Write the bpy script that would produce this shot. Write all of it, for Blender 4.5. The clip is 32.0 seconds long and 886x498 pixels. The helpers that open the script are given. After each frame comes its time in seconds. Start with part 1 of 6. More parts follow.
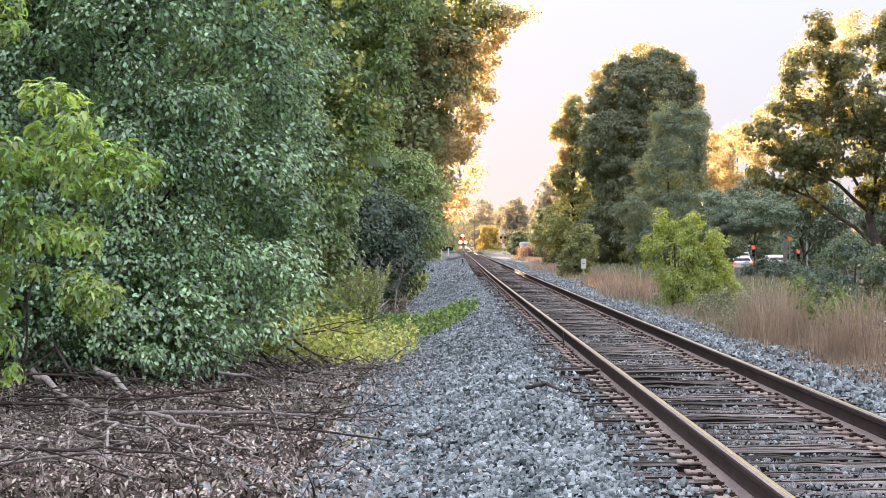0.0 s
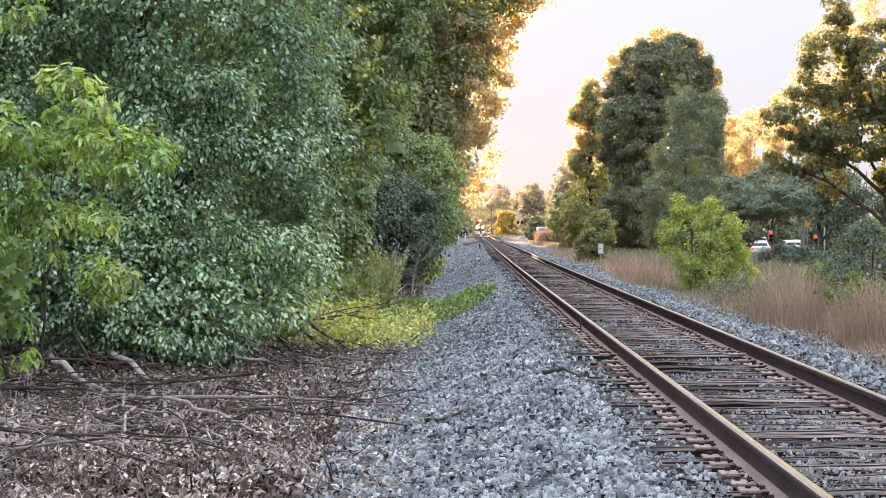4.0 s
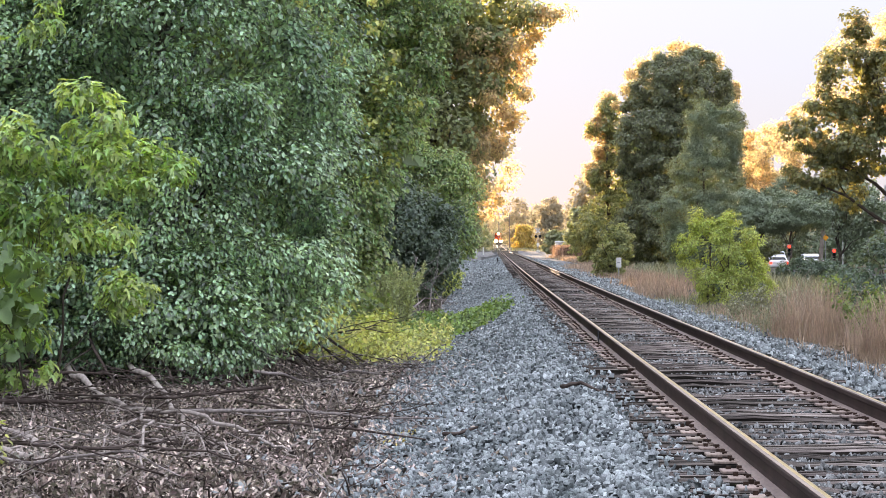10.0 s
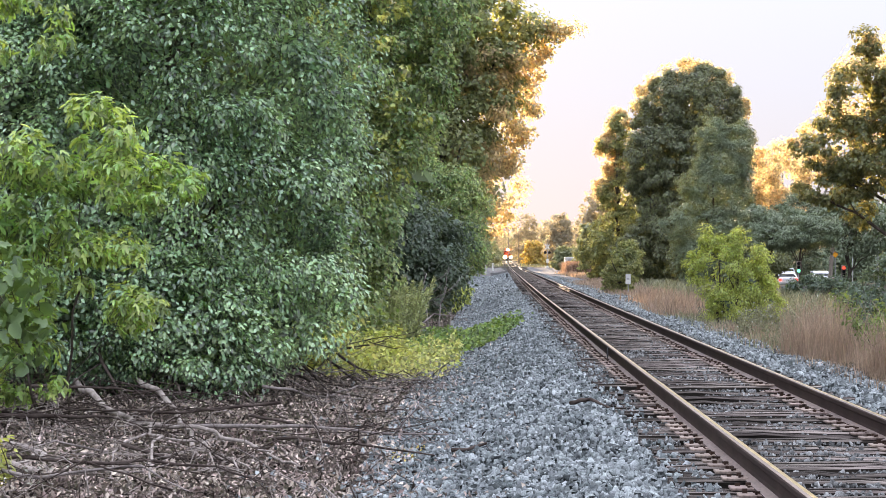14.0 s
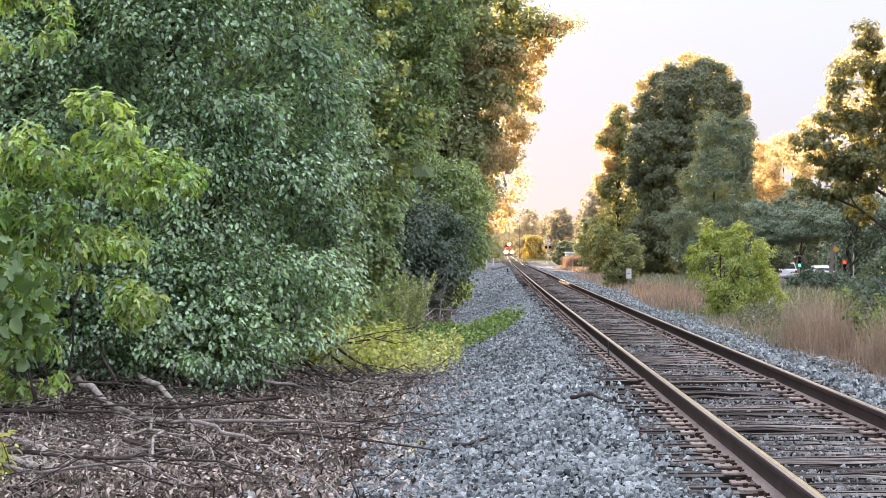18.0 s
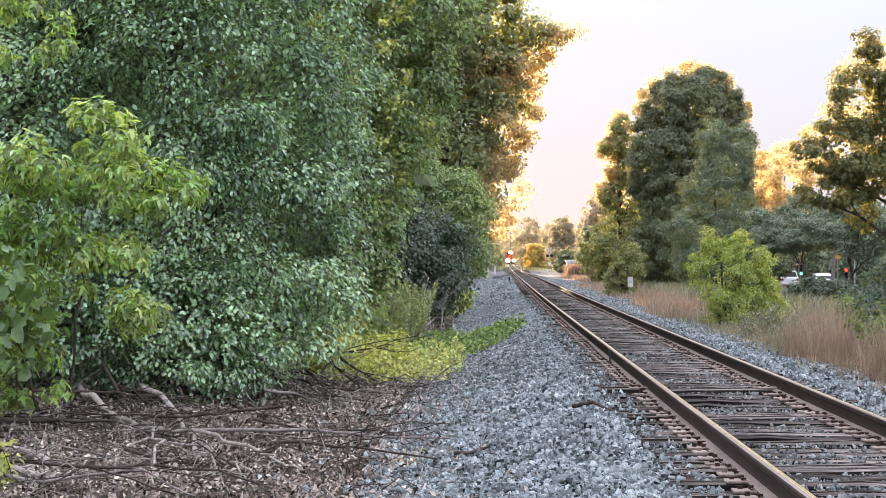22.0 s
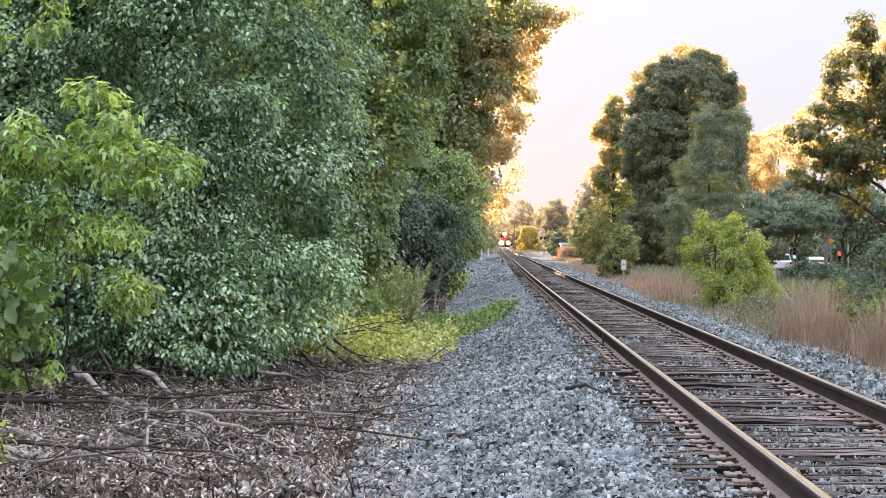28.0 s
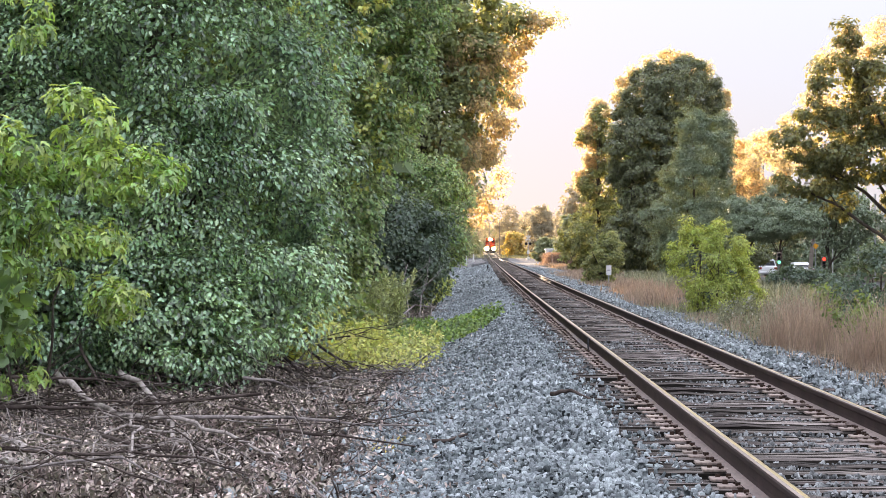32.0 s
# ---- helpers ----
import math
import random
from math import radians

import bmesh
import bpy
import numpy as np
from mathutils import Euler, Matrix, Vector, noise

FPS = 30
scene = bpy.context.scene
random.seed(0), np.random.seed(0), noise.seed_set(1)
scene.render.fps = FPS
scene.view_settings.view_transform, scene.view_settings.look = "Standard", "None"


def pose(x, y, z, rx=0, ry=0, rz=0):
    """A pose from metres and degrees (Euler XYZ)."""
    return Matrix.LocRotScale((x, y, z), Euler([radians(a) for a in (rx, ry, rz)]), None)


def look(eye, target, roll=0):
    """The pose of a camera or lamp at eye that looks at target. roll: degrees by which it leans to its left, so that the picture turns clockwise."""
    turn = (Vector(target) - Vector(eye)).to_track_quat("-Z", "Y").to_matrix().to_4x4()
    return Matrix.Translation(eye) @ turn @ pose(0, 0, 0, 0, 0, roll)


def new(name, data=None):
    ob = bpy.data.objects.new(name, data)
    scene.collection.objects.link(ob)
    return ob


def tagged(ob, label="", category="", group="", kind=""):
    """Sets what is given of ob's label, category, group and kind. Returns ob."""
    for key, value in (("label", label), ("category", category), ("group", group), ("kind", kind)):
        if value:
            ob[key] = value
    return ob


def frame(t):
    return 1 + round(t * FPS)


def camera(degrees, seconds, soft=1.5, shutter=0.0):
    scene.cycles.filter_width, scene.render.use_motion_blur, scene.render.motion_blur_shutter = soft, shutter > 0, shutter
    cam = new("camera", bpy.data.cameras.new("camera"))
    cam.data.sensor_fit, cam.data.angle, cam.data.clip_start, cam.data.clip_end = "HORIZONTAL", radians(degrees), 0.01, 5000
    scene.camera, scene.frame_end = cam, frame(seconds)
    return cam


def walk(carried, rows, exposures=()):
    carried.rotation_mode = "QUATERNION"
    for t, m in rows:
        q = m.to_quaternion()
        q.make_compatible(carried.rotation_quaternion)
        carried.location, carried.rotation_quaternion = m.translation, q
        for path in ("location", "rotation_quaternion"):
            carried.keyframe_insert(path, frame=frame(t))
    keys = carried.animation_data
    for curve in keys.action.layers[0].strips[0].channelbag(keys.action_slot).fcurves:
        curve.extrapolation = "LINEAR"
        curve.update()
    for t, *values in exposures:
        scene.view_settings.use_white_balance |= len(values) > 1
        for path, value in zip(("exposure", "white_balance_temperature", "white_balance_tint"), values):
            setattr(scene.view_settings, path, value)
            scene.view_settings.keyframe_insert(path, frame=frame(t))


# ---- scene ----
cam = camera(22.2, 32.0, soft=0.9)
# seconds, turn to the west, tilt up and lean of the hand-held camera, in degrees
PATH = [
    (0, 0.044, -0.179, -0.200), (0.5, 0.106, -0.201, -0.204), (1, 0.155, -0.259, -0.242), (1.5, 0.170, -0.353, -0.197), (2, 0.200, -0.467, -0.236),
    (2.5, 0.249, -0.555, -0.234), (3, 0.321, -0.597, -0.239), (3.5, 0.399, -0.590, -0.210), (5.5, 0.709, -0.413, -0.280), (6, 0.787, -0.372, -0.332),
    (6.5, 0.881, -0.329, -0.338), (7, 0.976, -0.284, -0.330), (7.5, 1.049, -0.259, -0.289), (8, 1.058, -0.258, -0.287), (8.5, 1.028, -0.253, -0.248),
    (9, 0.973, -0.247, -0.202), (9.5, 0.938, -0.227, -0.203), (10, 0.930, -0.207, -0.174), (10.5, 0.937, -0.171, -0.134), (11, 0.961, -0.122, -0.118),
    (11.5, 0.990, -0.059, -0.077), (12, 1.036, -0.003, 0.001), (12.5, 1.102, 0.082, -0.027), (13, 1.146, 0.129, 0.000), (13.5, 1.167, 0.173, 0.001),
    (14, 1.167, 0.195, 0.001), (14.5, 1.190, 0.195, 0.001), (16.5, 1.195, -0.002, -0.114), (17, 1.170, 0.001, -0.095), (17.5, 1.163, 0.017, -0.051),
    (18, 1.185, 0.062, -0.038), (18.5, 1.212, 0.131, -0.025), (19, 1.249, 0.222, -0.070), (19.5, 1.284, 0.290, -0.063), (20, 1.307, 0.339, -0.083),
    (20.5, 1.312, 0.347, -0.129), (21, 1.290, 0.335, -0.133), (21.5, 1.258, 0.309, -0.108), (22, 1.222, 0.282, -0.138), (22.5, 1.214, 0.245, -0.060),
    (23, 1.234, 0.192, -0.034), (23.5, 1.233, 0.129, 0.001), (24, 1.233, 0.065, 0.005), (24.5, 1.211, 0.021, 0.004), (25, 1.201, -0.021, 0.005),
    (25.5, 1.190, -0.047, 0.001), (27.5, 1.057, -0.170, 0.062), (28, 1.059, -0.173, 0.089), (28.5, 1.064, -0.148, 0.131), (29, 1.045, -0.100, 0.171),
    (29.5, 1.001, -0.066, 0.148), (30, 0.934, -0.050, 0.141), (30.5, 0.870, -0.046, 0.120), (31, 0.808, -0.048, 0.076), (31.5, 0.748, -0.033, 0.058),
    (32, 0.681, -0.029, 0.038),
]
EYE = (0.0, 0.0, 1.556)
walk(cam, [(t, pose(*EYE, 90 + tilt, 0, turn) @ pose(0, 0, 0, 0, 0, lean)) for t, turn, tilt, lean in PATH],
     exposures=[(0.0, 3.1, 7300, 22), (32.0, 3.1, 7300, 22)])

# ---- light ----
SUN_AZ, SUN_EL = -9.0, 5.0        # degrees from the track's heading, and above the horizon
world = bpy.data.worlds.new("world")
scene.world = world
world.use_nodes = True
sky = world.node_tree.nodes.new("ShaderNodeTexSky")
sky.sky_type, sky.sun_disc = "NISHITA", False
sky.sun_elevation, sky.sun_rotation = radians(SUN_EL), radians(SUN_AZ)
sky.air_density, sky.dust_density, sky.ozone_density = 1.0, 0.4, 1.5
background = world.node_tree.nodes["Background"]
background.inputs["Strength"].default_value = 0.15
# evening haze veils the clear sky and, as on a dull day, grows brighter from the horizon to the zenith
nodes, links = world.node_tree.nodes, world.node_tree.links
up = nodes.new("ShaderNodeTexCoord")
split = nodes.new("ShaderNodeSeparateXYZ")
links.new(up.outputs["Generated"], split.inputs["Vector"])
climb = nodes.new("ShaderNodeMapRange")
climb.inputs["To Min"].default_value, climb.inputs["To Max"].default_value = 0.25, 1.0
links.new(split.outputs["Z"], climb.inputs["Value"])
veil = nodes.new("ShaderNodeVectorMath")
veil.operation = "SCALE"
veil.inputs[0].default_value = (1.76, 2.12, 2.62)
links.new(climb.outputs["Result"], veil.inputs["Scale"])
haze = nodes.new("ShaderNodeMix")
haze.data_type = "RGBA"
haze.inputs["Factor"].default_value = 0.99
links.new(sky.outputs["Color"], haze.inputs["A"])
links.new(veil.outputs["Vector"], haze.inputs["B"])
links.new(haze.outputs["Result"], background.inputs["Color"])
toward_sun = Vector((math.sin(radians(SUN_AZ)) * math.cos(radians(SUN_EL)),
                     math.cos(radians(SUN_AZ)) * math.cos(radians(SUN_EL)), math.sin(radians(SUN_EL))))
sun = new("sun", bpy.data.lights.new("sun", "SUN"))
sun.data.energy, sun.data.angle, sun.data.color = 2.2, radians(0.6), (1.0, 0.82, 0.58)
sun.matrix_world = look(toward_sun * 200, (0, 0, 0))

# ---- materials ----
def material(name, base, rough=0.8, metal=0.0, spread=0.25, scale=8.0, fine=60.0, bump=0.3, bump_size=0.01, islands=0.0, hue=0.0, second=None, spec=0.1, edge=None, stretch=None):
    """A surface with large stains and fine grain: base colour, a second colour mixed in by noise, value varied by piece."""
    m = bpy.data.materials.new(name)
    m.use_nodes = True
    nt = m.node_tree
    nodes, links = nt.nodes, nt.links
    bsdf = nodes["Principled BSDF"]
    bsdf.inputs["Roughness"].default_value = rough
    bsdf.inputs["Metallic"].default_value = metal
    bsdf.inputs["Specular IOR Level"].default_value = spec
    if edge:
        bsdf.inputs["Specular Tint"].default_value = (*edge, 1)
    co = nodes.new("ShaderNodeTexCoord")
    big, small = nodes.new("ShaderNodeTexNoise"), nodes.new("ShaderNodeTexNoise")
    big.inputs["Scale"].default_value, big.inputs["Detail"].default_value = scale, 4
    small.inputs["Scale"].default_value, small.inputs["Detail"].default_value = fine, 3
    place = co.outputs["Object"]
    if stretch:
        grow = nodes.new("ShaderNodeMapping")
        grow.inputs["Scale"].default_value = stretch
        links.new(place, grow.inputs["Vector"])
        place = grow.outputs["Vector"]
    for n in (big, small):
        links.new(place, n.inputs["Vector"])
    ramp = nodes.new("ShaderNodeValToRGB")
    ramp.color_ramp.elements[0].position, ramp.color_ramp.elements[1].position = 0.35, 0.65
    ramp.color_ramp.elements[0].color = (*base, 1)
    ramp.color_ramp.elements[1].color = (*(second or tuple(min(1, c * (1 + spread)) for c in base)), 1)
    links.new(big.outputs["Fac"], ramp.inputs["Fac"])
    hsv = nodes.new("ShaderNodeHueSaturation")
    links.new(ramp.outputs["Color"], hsv.inputs["Color"])
    grain = nodes.new("ShaderNodeMapRange")
    grain.inputs["From Min"].default_value, grain.inputs["From Max"].default_value = 0.25, 0.75
    grain.inputs["To Min"].default_value, grain.inputs["To Max"].default_value = 1 - spread, 1 + spread
    links.new(small.outputs["Fac"], grain.inputs["Value"])
    value = grain.outputs["Result"]
    if islands:
        if islands < 0:
            info = nodes.new("ShaderNodeObjectInfo")
            rnd = info.outputs["Random"]
        else:
            info = nodes.new("ShaderNodeNewGeometry")
            rnd = info.outputs["Random Per Island"]
        piece = nodes.new("ShaderNodeMapRange")
        piece.inputs["To Min"].default_value, piece.inputs["To Max"].default_value = 1 - abs(islands), 1 + abs(islands)
        links.new(rnd, piece.inputs["Value"])
        mul = nodes.new("ShaderNodeMath")
        mul.operation = "MULTIPLY"
        links.new(piece.outputs["Result"], mul.inputs[0])
        links.new(value, mul.inputs[1])
        value = mul.outputs["Value"]
        if hue:
            wn = nodes.new("ShaderNodeTexWhiteNoise")
            wn.noise_dimensions = "1D"
            links.new(rnd, wn.inputs["W"])
            turn = nodes.new("ShaderNodeMapRange")
            turn.inputs["To Min"].default_value, turn.inputs["To Max"].default_value = 0.5 - hue, 0.5 + hue
            links.new(wn.outputs["Value"], turn.inputs["Value"])
            links.new(turn.outputs["Result"], hsv.inputs["Hue"])
    links.new(value, hsv.inputs["Value"])
    links.new(hsv.outputs["Color"], bsdf.inputs["Base Color"])
    if bump:
        b = nodes.new("ShaderNodeBump")
        b.inputs["Strength"].default_value, b.inputs["Distance"].default_value = bump, bump_size
        links.new(small.outputs["Fac"], b.inputs["Height"])
        links.new(b.outputs["Normal"], bsdf.inputs["Normal"])
    return m


def leaf_material(name, base, second, through_light=0.45, glow=(1.25, 1.1, 0.45), rough=0.5, islands=0.45, hue=0.02, gloss=0.6):
    """A leaf: glossy upper side, light passing through it, colour varied leaf by leaf."""
    m = material(name, base, rough, 0, 0.15, 0.6, 25.0, 0, 0, islands, hue, second, gloss)
    nodes, links = m.node_tree.nodes, m.node_tree.links
    bsdf, out = nodes["Principled BSDF"], nodes["Material Output"]
    colour = bsdf.inputs["Base Color"].links[0].from_socket
    tint = nodes.new("ShaderNodeMix")
    tint.data_type, tint.blend_type = "RGBA", "MULTIPLY"
    tint.inputs["Factor"].default_value = 1.0
    links.new(colour, tint.inputs["A"])
    tint.inputs["B"].default_value = (*(2.2 * c for c in glow), 1)
    lit = nodes.new("ShaderNodeBsdfTranslucent")
    links.new(tint.outputs["Result"], lit.inputs["Color"])
    mix = nodes.new("ShaderNodeMixShader")
    mix.inputs["Fac"].default_value = through_light
    links.new(bsdf.outputs["BSDF"], mix.inputs[1])
    links.new(lit.outputs["BSDF"], mix.inputs[2])
    links.new(mix.outputs["Shader"], out.inputs["Surface"])
    return m


def glow_material(name, colour, strength):
    m = bpy.data.materials.new(name)
    m.use_nodes = True
    bsdf = m.node_tree.nodes["Principled BSDF"]
    bsdf.inputs["Base Color"].default_value = (*colour, 1)
    bsdf.inputs["Emission Color"].default_value = (*colour, 1)
    bsdf.inputs["Emission Strength"].default_value = strength
    return m


M_STONE = material("ballast_stone", (0.115, 0.135, 0.138), 0.8, 0, 0.3, 3.0, 90.0, 0.6, 0.006, 0.55, 0.03, (0.35, 0.385, 0.39), spec=0.04)
M_STONE_DULL = material("grimy_ballast_stone", (0.10, 0.105, 0.105), 0.85, 0, 0.3, 3.0, 90.0, 0.6, 0.006, 0.6, 0.03, (0.30, 0.305, 0.30), spec=0.04)
# Bed darker than its stones: shade in the gaps is painted in.
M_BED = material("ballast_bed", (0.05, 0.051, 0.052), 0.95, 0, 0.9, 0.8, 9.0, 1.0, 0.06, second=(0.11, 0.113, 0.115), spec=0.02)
M_GRAVEL = material("fine_gravel", (0.13, 0.13, 0.13), 0.95, 0, 0.5, 0.5, 12.0, 0.8, 0.03, second=(0.21, 0.208, 0.205), spec=0.04)
M_EARTH = material("earth", (0.045, 0.036, 0.028), 0.95, 0, 0.4, 0.5, 14.0, 0.8, 0.03, second=(0.06, 0.055, 0.032))
M_ASPHALT = material("asphalt", (0.06, 0.06, 0.062), 0.85, 0, 0.25, 0.4, 40.0, 0.4, 0.004, second=(0.085, 0.083, 0.08))
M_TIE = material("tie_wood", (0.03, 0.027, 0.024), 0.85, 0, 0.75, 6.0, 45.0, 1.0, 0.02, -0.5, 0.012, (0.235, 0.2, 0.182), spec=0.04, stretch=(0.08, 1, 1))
# Creosoted sides and crack walls, with the shade there painted in too.
M_TIE_SIDE = material("shaded_creosote_tie_side", (0.014, 0.012, 0.010), 0.9, 0, 0.5, 6.0, 45.0, 0.8, 0.01, -0.4, 0.01, (0.035, 0.03, 0.026), spec=0.03, stretch=(0.1, 1, 1))
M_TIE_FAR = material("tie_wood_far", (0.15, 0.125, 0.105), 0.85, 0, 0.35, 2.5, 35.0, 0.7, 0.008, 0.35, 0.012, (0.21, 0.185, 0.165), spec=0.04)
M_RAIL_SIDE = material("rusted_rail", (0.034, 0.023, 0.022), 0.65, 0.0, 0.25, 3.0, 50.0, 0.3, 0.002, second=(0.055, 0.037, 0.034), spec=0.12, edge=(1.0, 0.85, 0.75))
# Rust of the foot tops, lightened to paint in their pinkish glint.
M_RAIL_FOOT = material("rail_foot_rust_sheen", (0.17, 0.12, 0.105), 0.55, 0.2, 0.3, 3.0, 50.0, 0.3, 0.002, second=(0.25, 0.185, 0.16), spec=0.3, stretch=(1, 0.2, 1))
# Polished steel, tinted gold to paint the reflected sunset.
M_RAIL_TOP = material("polished_rail_sunset_tint", (0.54, 0.43, 0.26), 0.28, 1.0, 0.25, 2.0, 30.0, 0.1, 0.001, second=(0.74, 0.61, 0.39), edge=(0.85, 0.78, 0.6), stretch=(1, 0.1, 1))
M_RAIL_EDGE = material("half_worn_rail", (0.20, 0.145, 0.11), 0.42, 0.6, 0.3, 2.0, 40.0, 0.2, 0.001, second=(0.33, 0.25, 0.195), spec=0.4, stretch=(1, 0.15, 1))
M_PLATE = material("tie_plate_steel", (0.30, 0.235, 0.20), 0.7, 0.2, 0.3, 6.0, 60.0, 0.3, 0.002, -0.3, 0.01, (0.33, 0.26, 0.23))
M_SPIKE = material("spike_steel", (0.05, 0.032, 0.025), 0.7, 0.4, 0.3, 6.0, 60.0, 0.2, 0.002, 0.3)
M_BARK = material("bark", (0.075, 0.06, 0.048), 0.95, 0, 0.35, 5.0, 40.0, 0.9, 0.02, second=(0.12, 0.10, 0.085))
M_TWIG = material("dead_wood", (0.13, 0.112, 0.105), 0.9, 0, 0.3, 5.0, 50.0, 0.5, 0.004, 0.35, 0.01, (0.32, 0.283, 0.262))
M_TWIG_PALE = material("bleached_dead_wood", (0.21, 0.18, 0.16), 0.85, 0, 0.3, 5.0, 50.0, 0.5, 0.004, 0.25, 0.01, (0.42, 0.37, 0.335))
M_TWIG_DARK = material("dark_dead_wood", (0.042, 0.032, 0.027), 0.9, 0, 0.3, 5.0, 50.0, 0.5, 0.004, 0.35, 0.01, (0.10, 0.08, 0.07))
M_LITTER = material("dry_leaf", (0.12, 0.09, 0.075), 0.8, 0, 0.25, 2.0, 40.0, 0, 0, 0.95, 0.03, (0.60, 0.50, 0.44))
M_DRY = leaf_material("dry_grass", (0.273, 0.205, 0.163), (0.357, 0.273, 0.215), 0.25, (1.0, 0.85, 0.6), 0.7, 0.35, 0.015)
M_DRY_RED = leaf_material("russet_grass", (0.21, 0.145, 0.115), (0.28, 0.20, 0.155), 0.25, (1.0, 0.85, 0.6), 0.7, 0.35, 0.015)
M_LEAF_MAIN = leaf_material("leaf_grey_green", (0.155, 0.275, 0.16), (0.325, 0.475, 0.31), 0.2, rough=0.34, islands=0.85, hue=0.045, gloss=1.0)
M_LEAF_CLIMBER = leaf_material("leaf_climber", (0.174, 0.258, 0.126), (0.312, 0.372, 0.174), 0.3, (1.1, 1.1, 0.6), rough=0.4, islands=0.65, hue=0.05, gloss=0.9)
M_LEAF_LIGHT = leaf_material("leaf_light_green", (0.273, 0.341, 0.121), (0.336, 0.394, 0.152), 0.35, rough=0.5)
M_LEAF_OLIVE = leaf_material("leaf_olive_green", (0.109, 0.167, 0.069), (0.144, 0.201, 0.0805), 0.4, rough=0.5)
M_LEAF_IVY = leaf_material("leaf_ivy", (0.115, 0.145, 0.085), (0.145, 0.17, 0.10), 0.3, (1.4, 1.1, 0.5))
M_LEAF_MAPLE = leaf_material("leaf_maple", (0.125, 0.15, 0.07), (0.155, 0.175, 0.08), 0.35, (1.3, 1.0, 0.5))
# Dark green, darkened further to paint the shade of the recessed thicket.
M_LEAF_DARK = leaf_material("leaf_dark_green", (0.065, 0.106, 0.0775), (0.0975, 0.144, 0.1), 0.22, rough=0.5)
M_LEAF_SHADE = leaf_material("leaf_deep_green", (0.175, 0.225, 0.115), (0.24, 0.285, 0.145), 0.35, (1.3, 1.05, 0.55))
M_LEAF_WARM = leaf_material("leaf_sunlit_olive", (0.195, 0.23, 0.11), (0.24, 0.265, 0.13), 0.4, (1.25, 1.05, 0.6))
M_LEAF_SAPLING = leaf_material("leaf_sapling", (0.178, 0.299, 0.0978), (0.356, 0.471, 0.184), 0.3, islands=0.65, hue=0.03, gloss=0.9)
M_LEAF_YOUNG = leaf_material("leaf_young_maple", (0.065, 0.14, 0.04), (0.12, 0.23, 0.065), 0.16, gloss=0.9)
M_GOLDENROD = leaf_material("leaf_goldenrod_pale", (0.29, 0.34, 0.20), (0.37, 0.42, 0.26), 0.25)
# Far green leaves: distance haze is painted in as a paler, even colour.
M_LEAF_HAZY = leaf_material("leaf_green_painted_haze", (0.19, 0.22, 0.125), (0.25, 0.27, 0.16), 0.3, (1.1, 1.0, 0.7), islands=0.25, hue=0.01)
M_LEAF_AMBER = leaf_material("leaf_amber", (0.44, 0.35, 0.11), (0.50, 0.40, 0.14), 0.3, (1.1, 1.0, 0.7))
# Far woods' leaves, paled so the base colour carries the haze.
M_LEAF_FAR = leaf_material("leaf_far_painted_haze", (0.26, 0.24, 0.175), (0.32, 0.285, 0.205), 0.35, (1.1, 1.0, 0.8), islands=0.25, hue=0.01)
# Gold base colour paints low sun shining through the leaves.
M_LEAF_BACKLIT = leaf_material("leaf_painted_backlight", (0.36, 0.31, 0.19), (0.46, 0.39, 0.25), 0.55, (1.1, 1.02, 0.82), hue=0.02)
# Yellow-green and yellowing leaves, brightened to paint in direct sun.
M_LEAF_YELLOW = leaf_material("leaf_yellow_green_sun_tint", (0.28, 0.33, 0.10), (0.54, 0.55, 0.24), 0.3, (1.2, 1.1, 0.5), islands=0.5)
M_LEAF_VINE = leaf_material("leaf_ground_vine", (0.08, 0.15, 0.045), (0.16, 0.25, 0.07), 0.3, islands=0.6)
# Grey-green leaves, paled and greyed to paint in some distance haze.
M_LEAF_FEATHER = leaf_material("leaf_feathery", (0.15, 0.205, 0.125), (0.19, 0.24, 0.155), 0.08, hue=0.01, islands=0.3)
M_LEAF_WEED = leaf_material("leaf_goldenrod", (0.19, 0.205, 0.125), (0.26, 0.26, 0.175), 0.12)
M_FLOWER = material("white_flower", (0.45, 0.45, 0.38), 0.8, 0, 0.1, 4, 40, 0, 0, 0.2)
M_WHITE = material("white_paint", (0.72, 0.72, 0.70), 0.5, 0, 0.08, 2.0, 20.0, 0.1, 0.002, second=(0.62, 0.61, 0.58))
M_GREY = material("galvanised_steel", (0.34, 0.35, 0.36), 0.5, 0.5, 0.15, 3.0, 30.0, 0.1, 0.002)
M_DARK = material("dark_metal", (0.035, 0.035, 0.038), 0.6, 0.3, 0.2, 3.0, 30.0, 0.1, 0.002)
M_POLE = material("weathered_pole", (0.22, 0.185, 0.155), 0.9, 0, 0.25, 2.0, 30.0, 0.5, 0.01, second=(0.28, 0.25, 0.22))

# ---- building tools ----
def mesh_of(name, verts, faces, mat):
    me = bpy.data.meshes.new(name)
    verts = np.asarray(verts, dtype=np.float32)
    if isinstance(faces, np.ndarray):
        n, k = faces.shape
        me.vertices.add(len(verts))
        me.vertices.foreach_set("co", verts.ravel())
        me.loops.add(n * k)
        me.loops.foreach_set("vertex_index", faces.astype(np.int32).ravel())
        me.polygons.add(n)
        me.polygons.foreach_set("loop_start", np.arange(0, n * k, k, dtype=np.int32))
        me.update(calc_edges=True)
    else:
        me.from_pydata([tuple(v) for v in verts], [], faces)
    if mat:
        me.materials.append(mat)
    return me


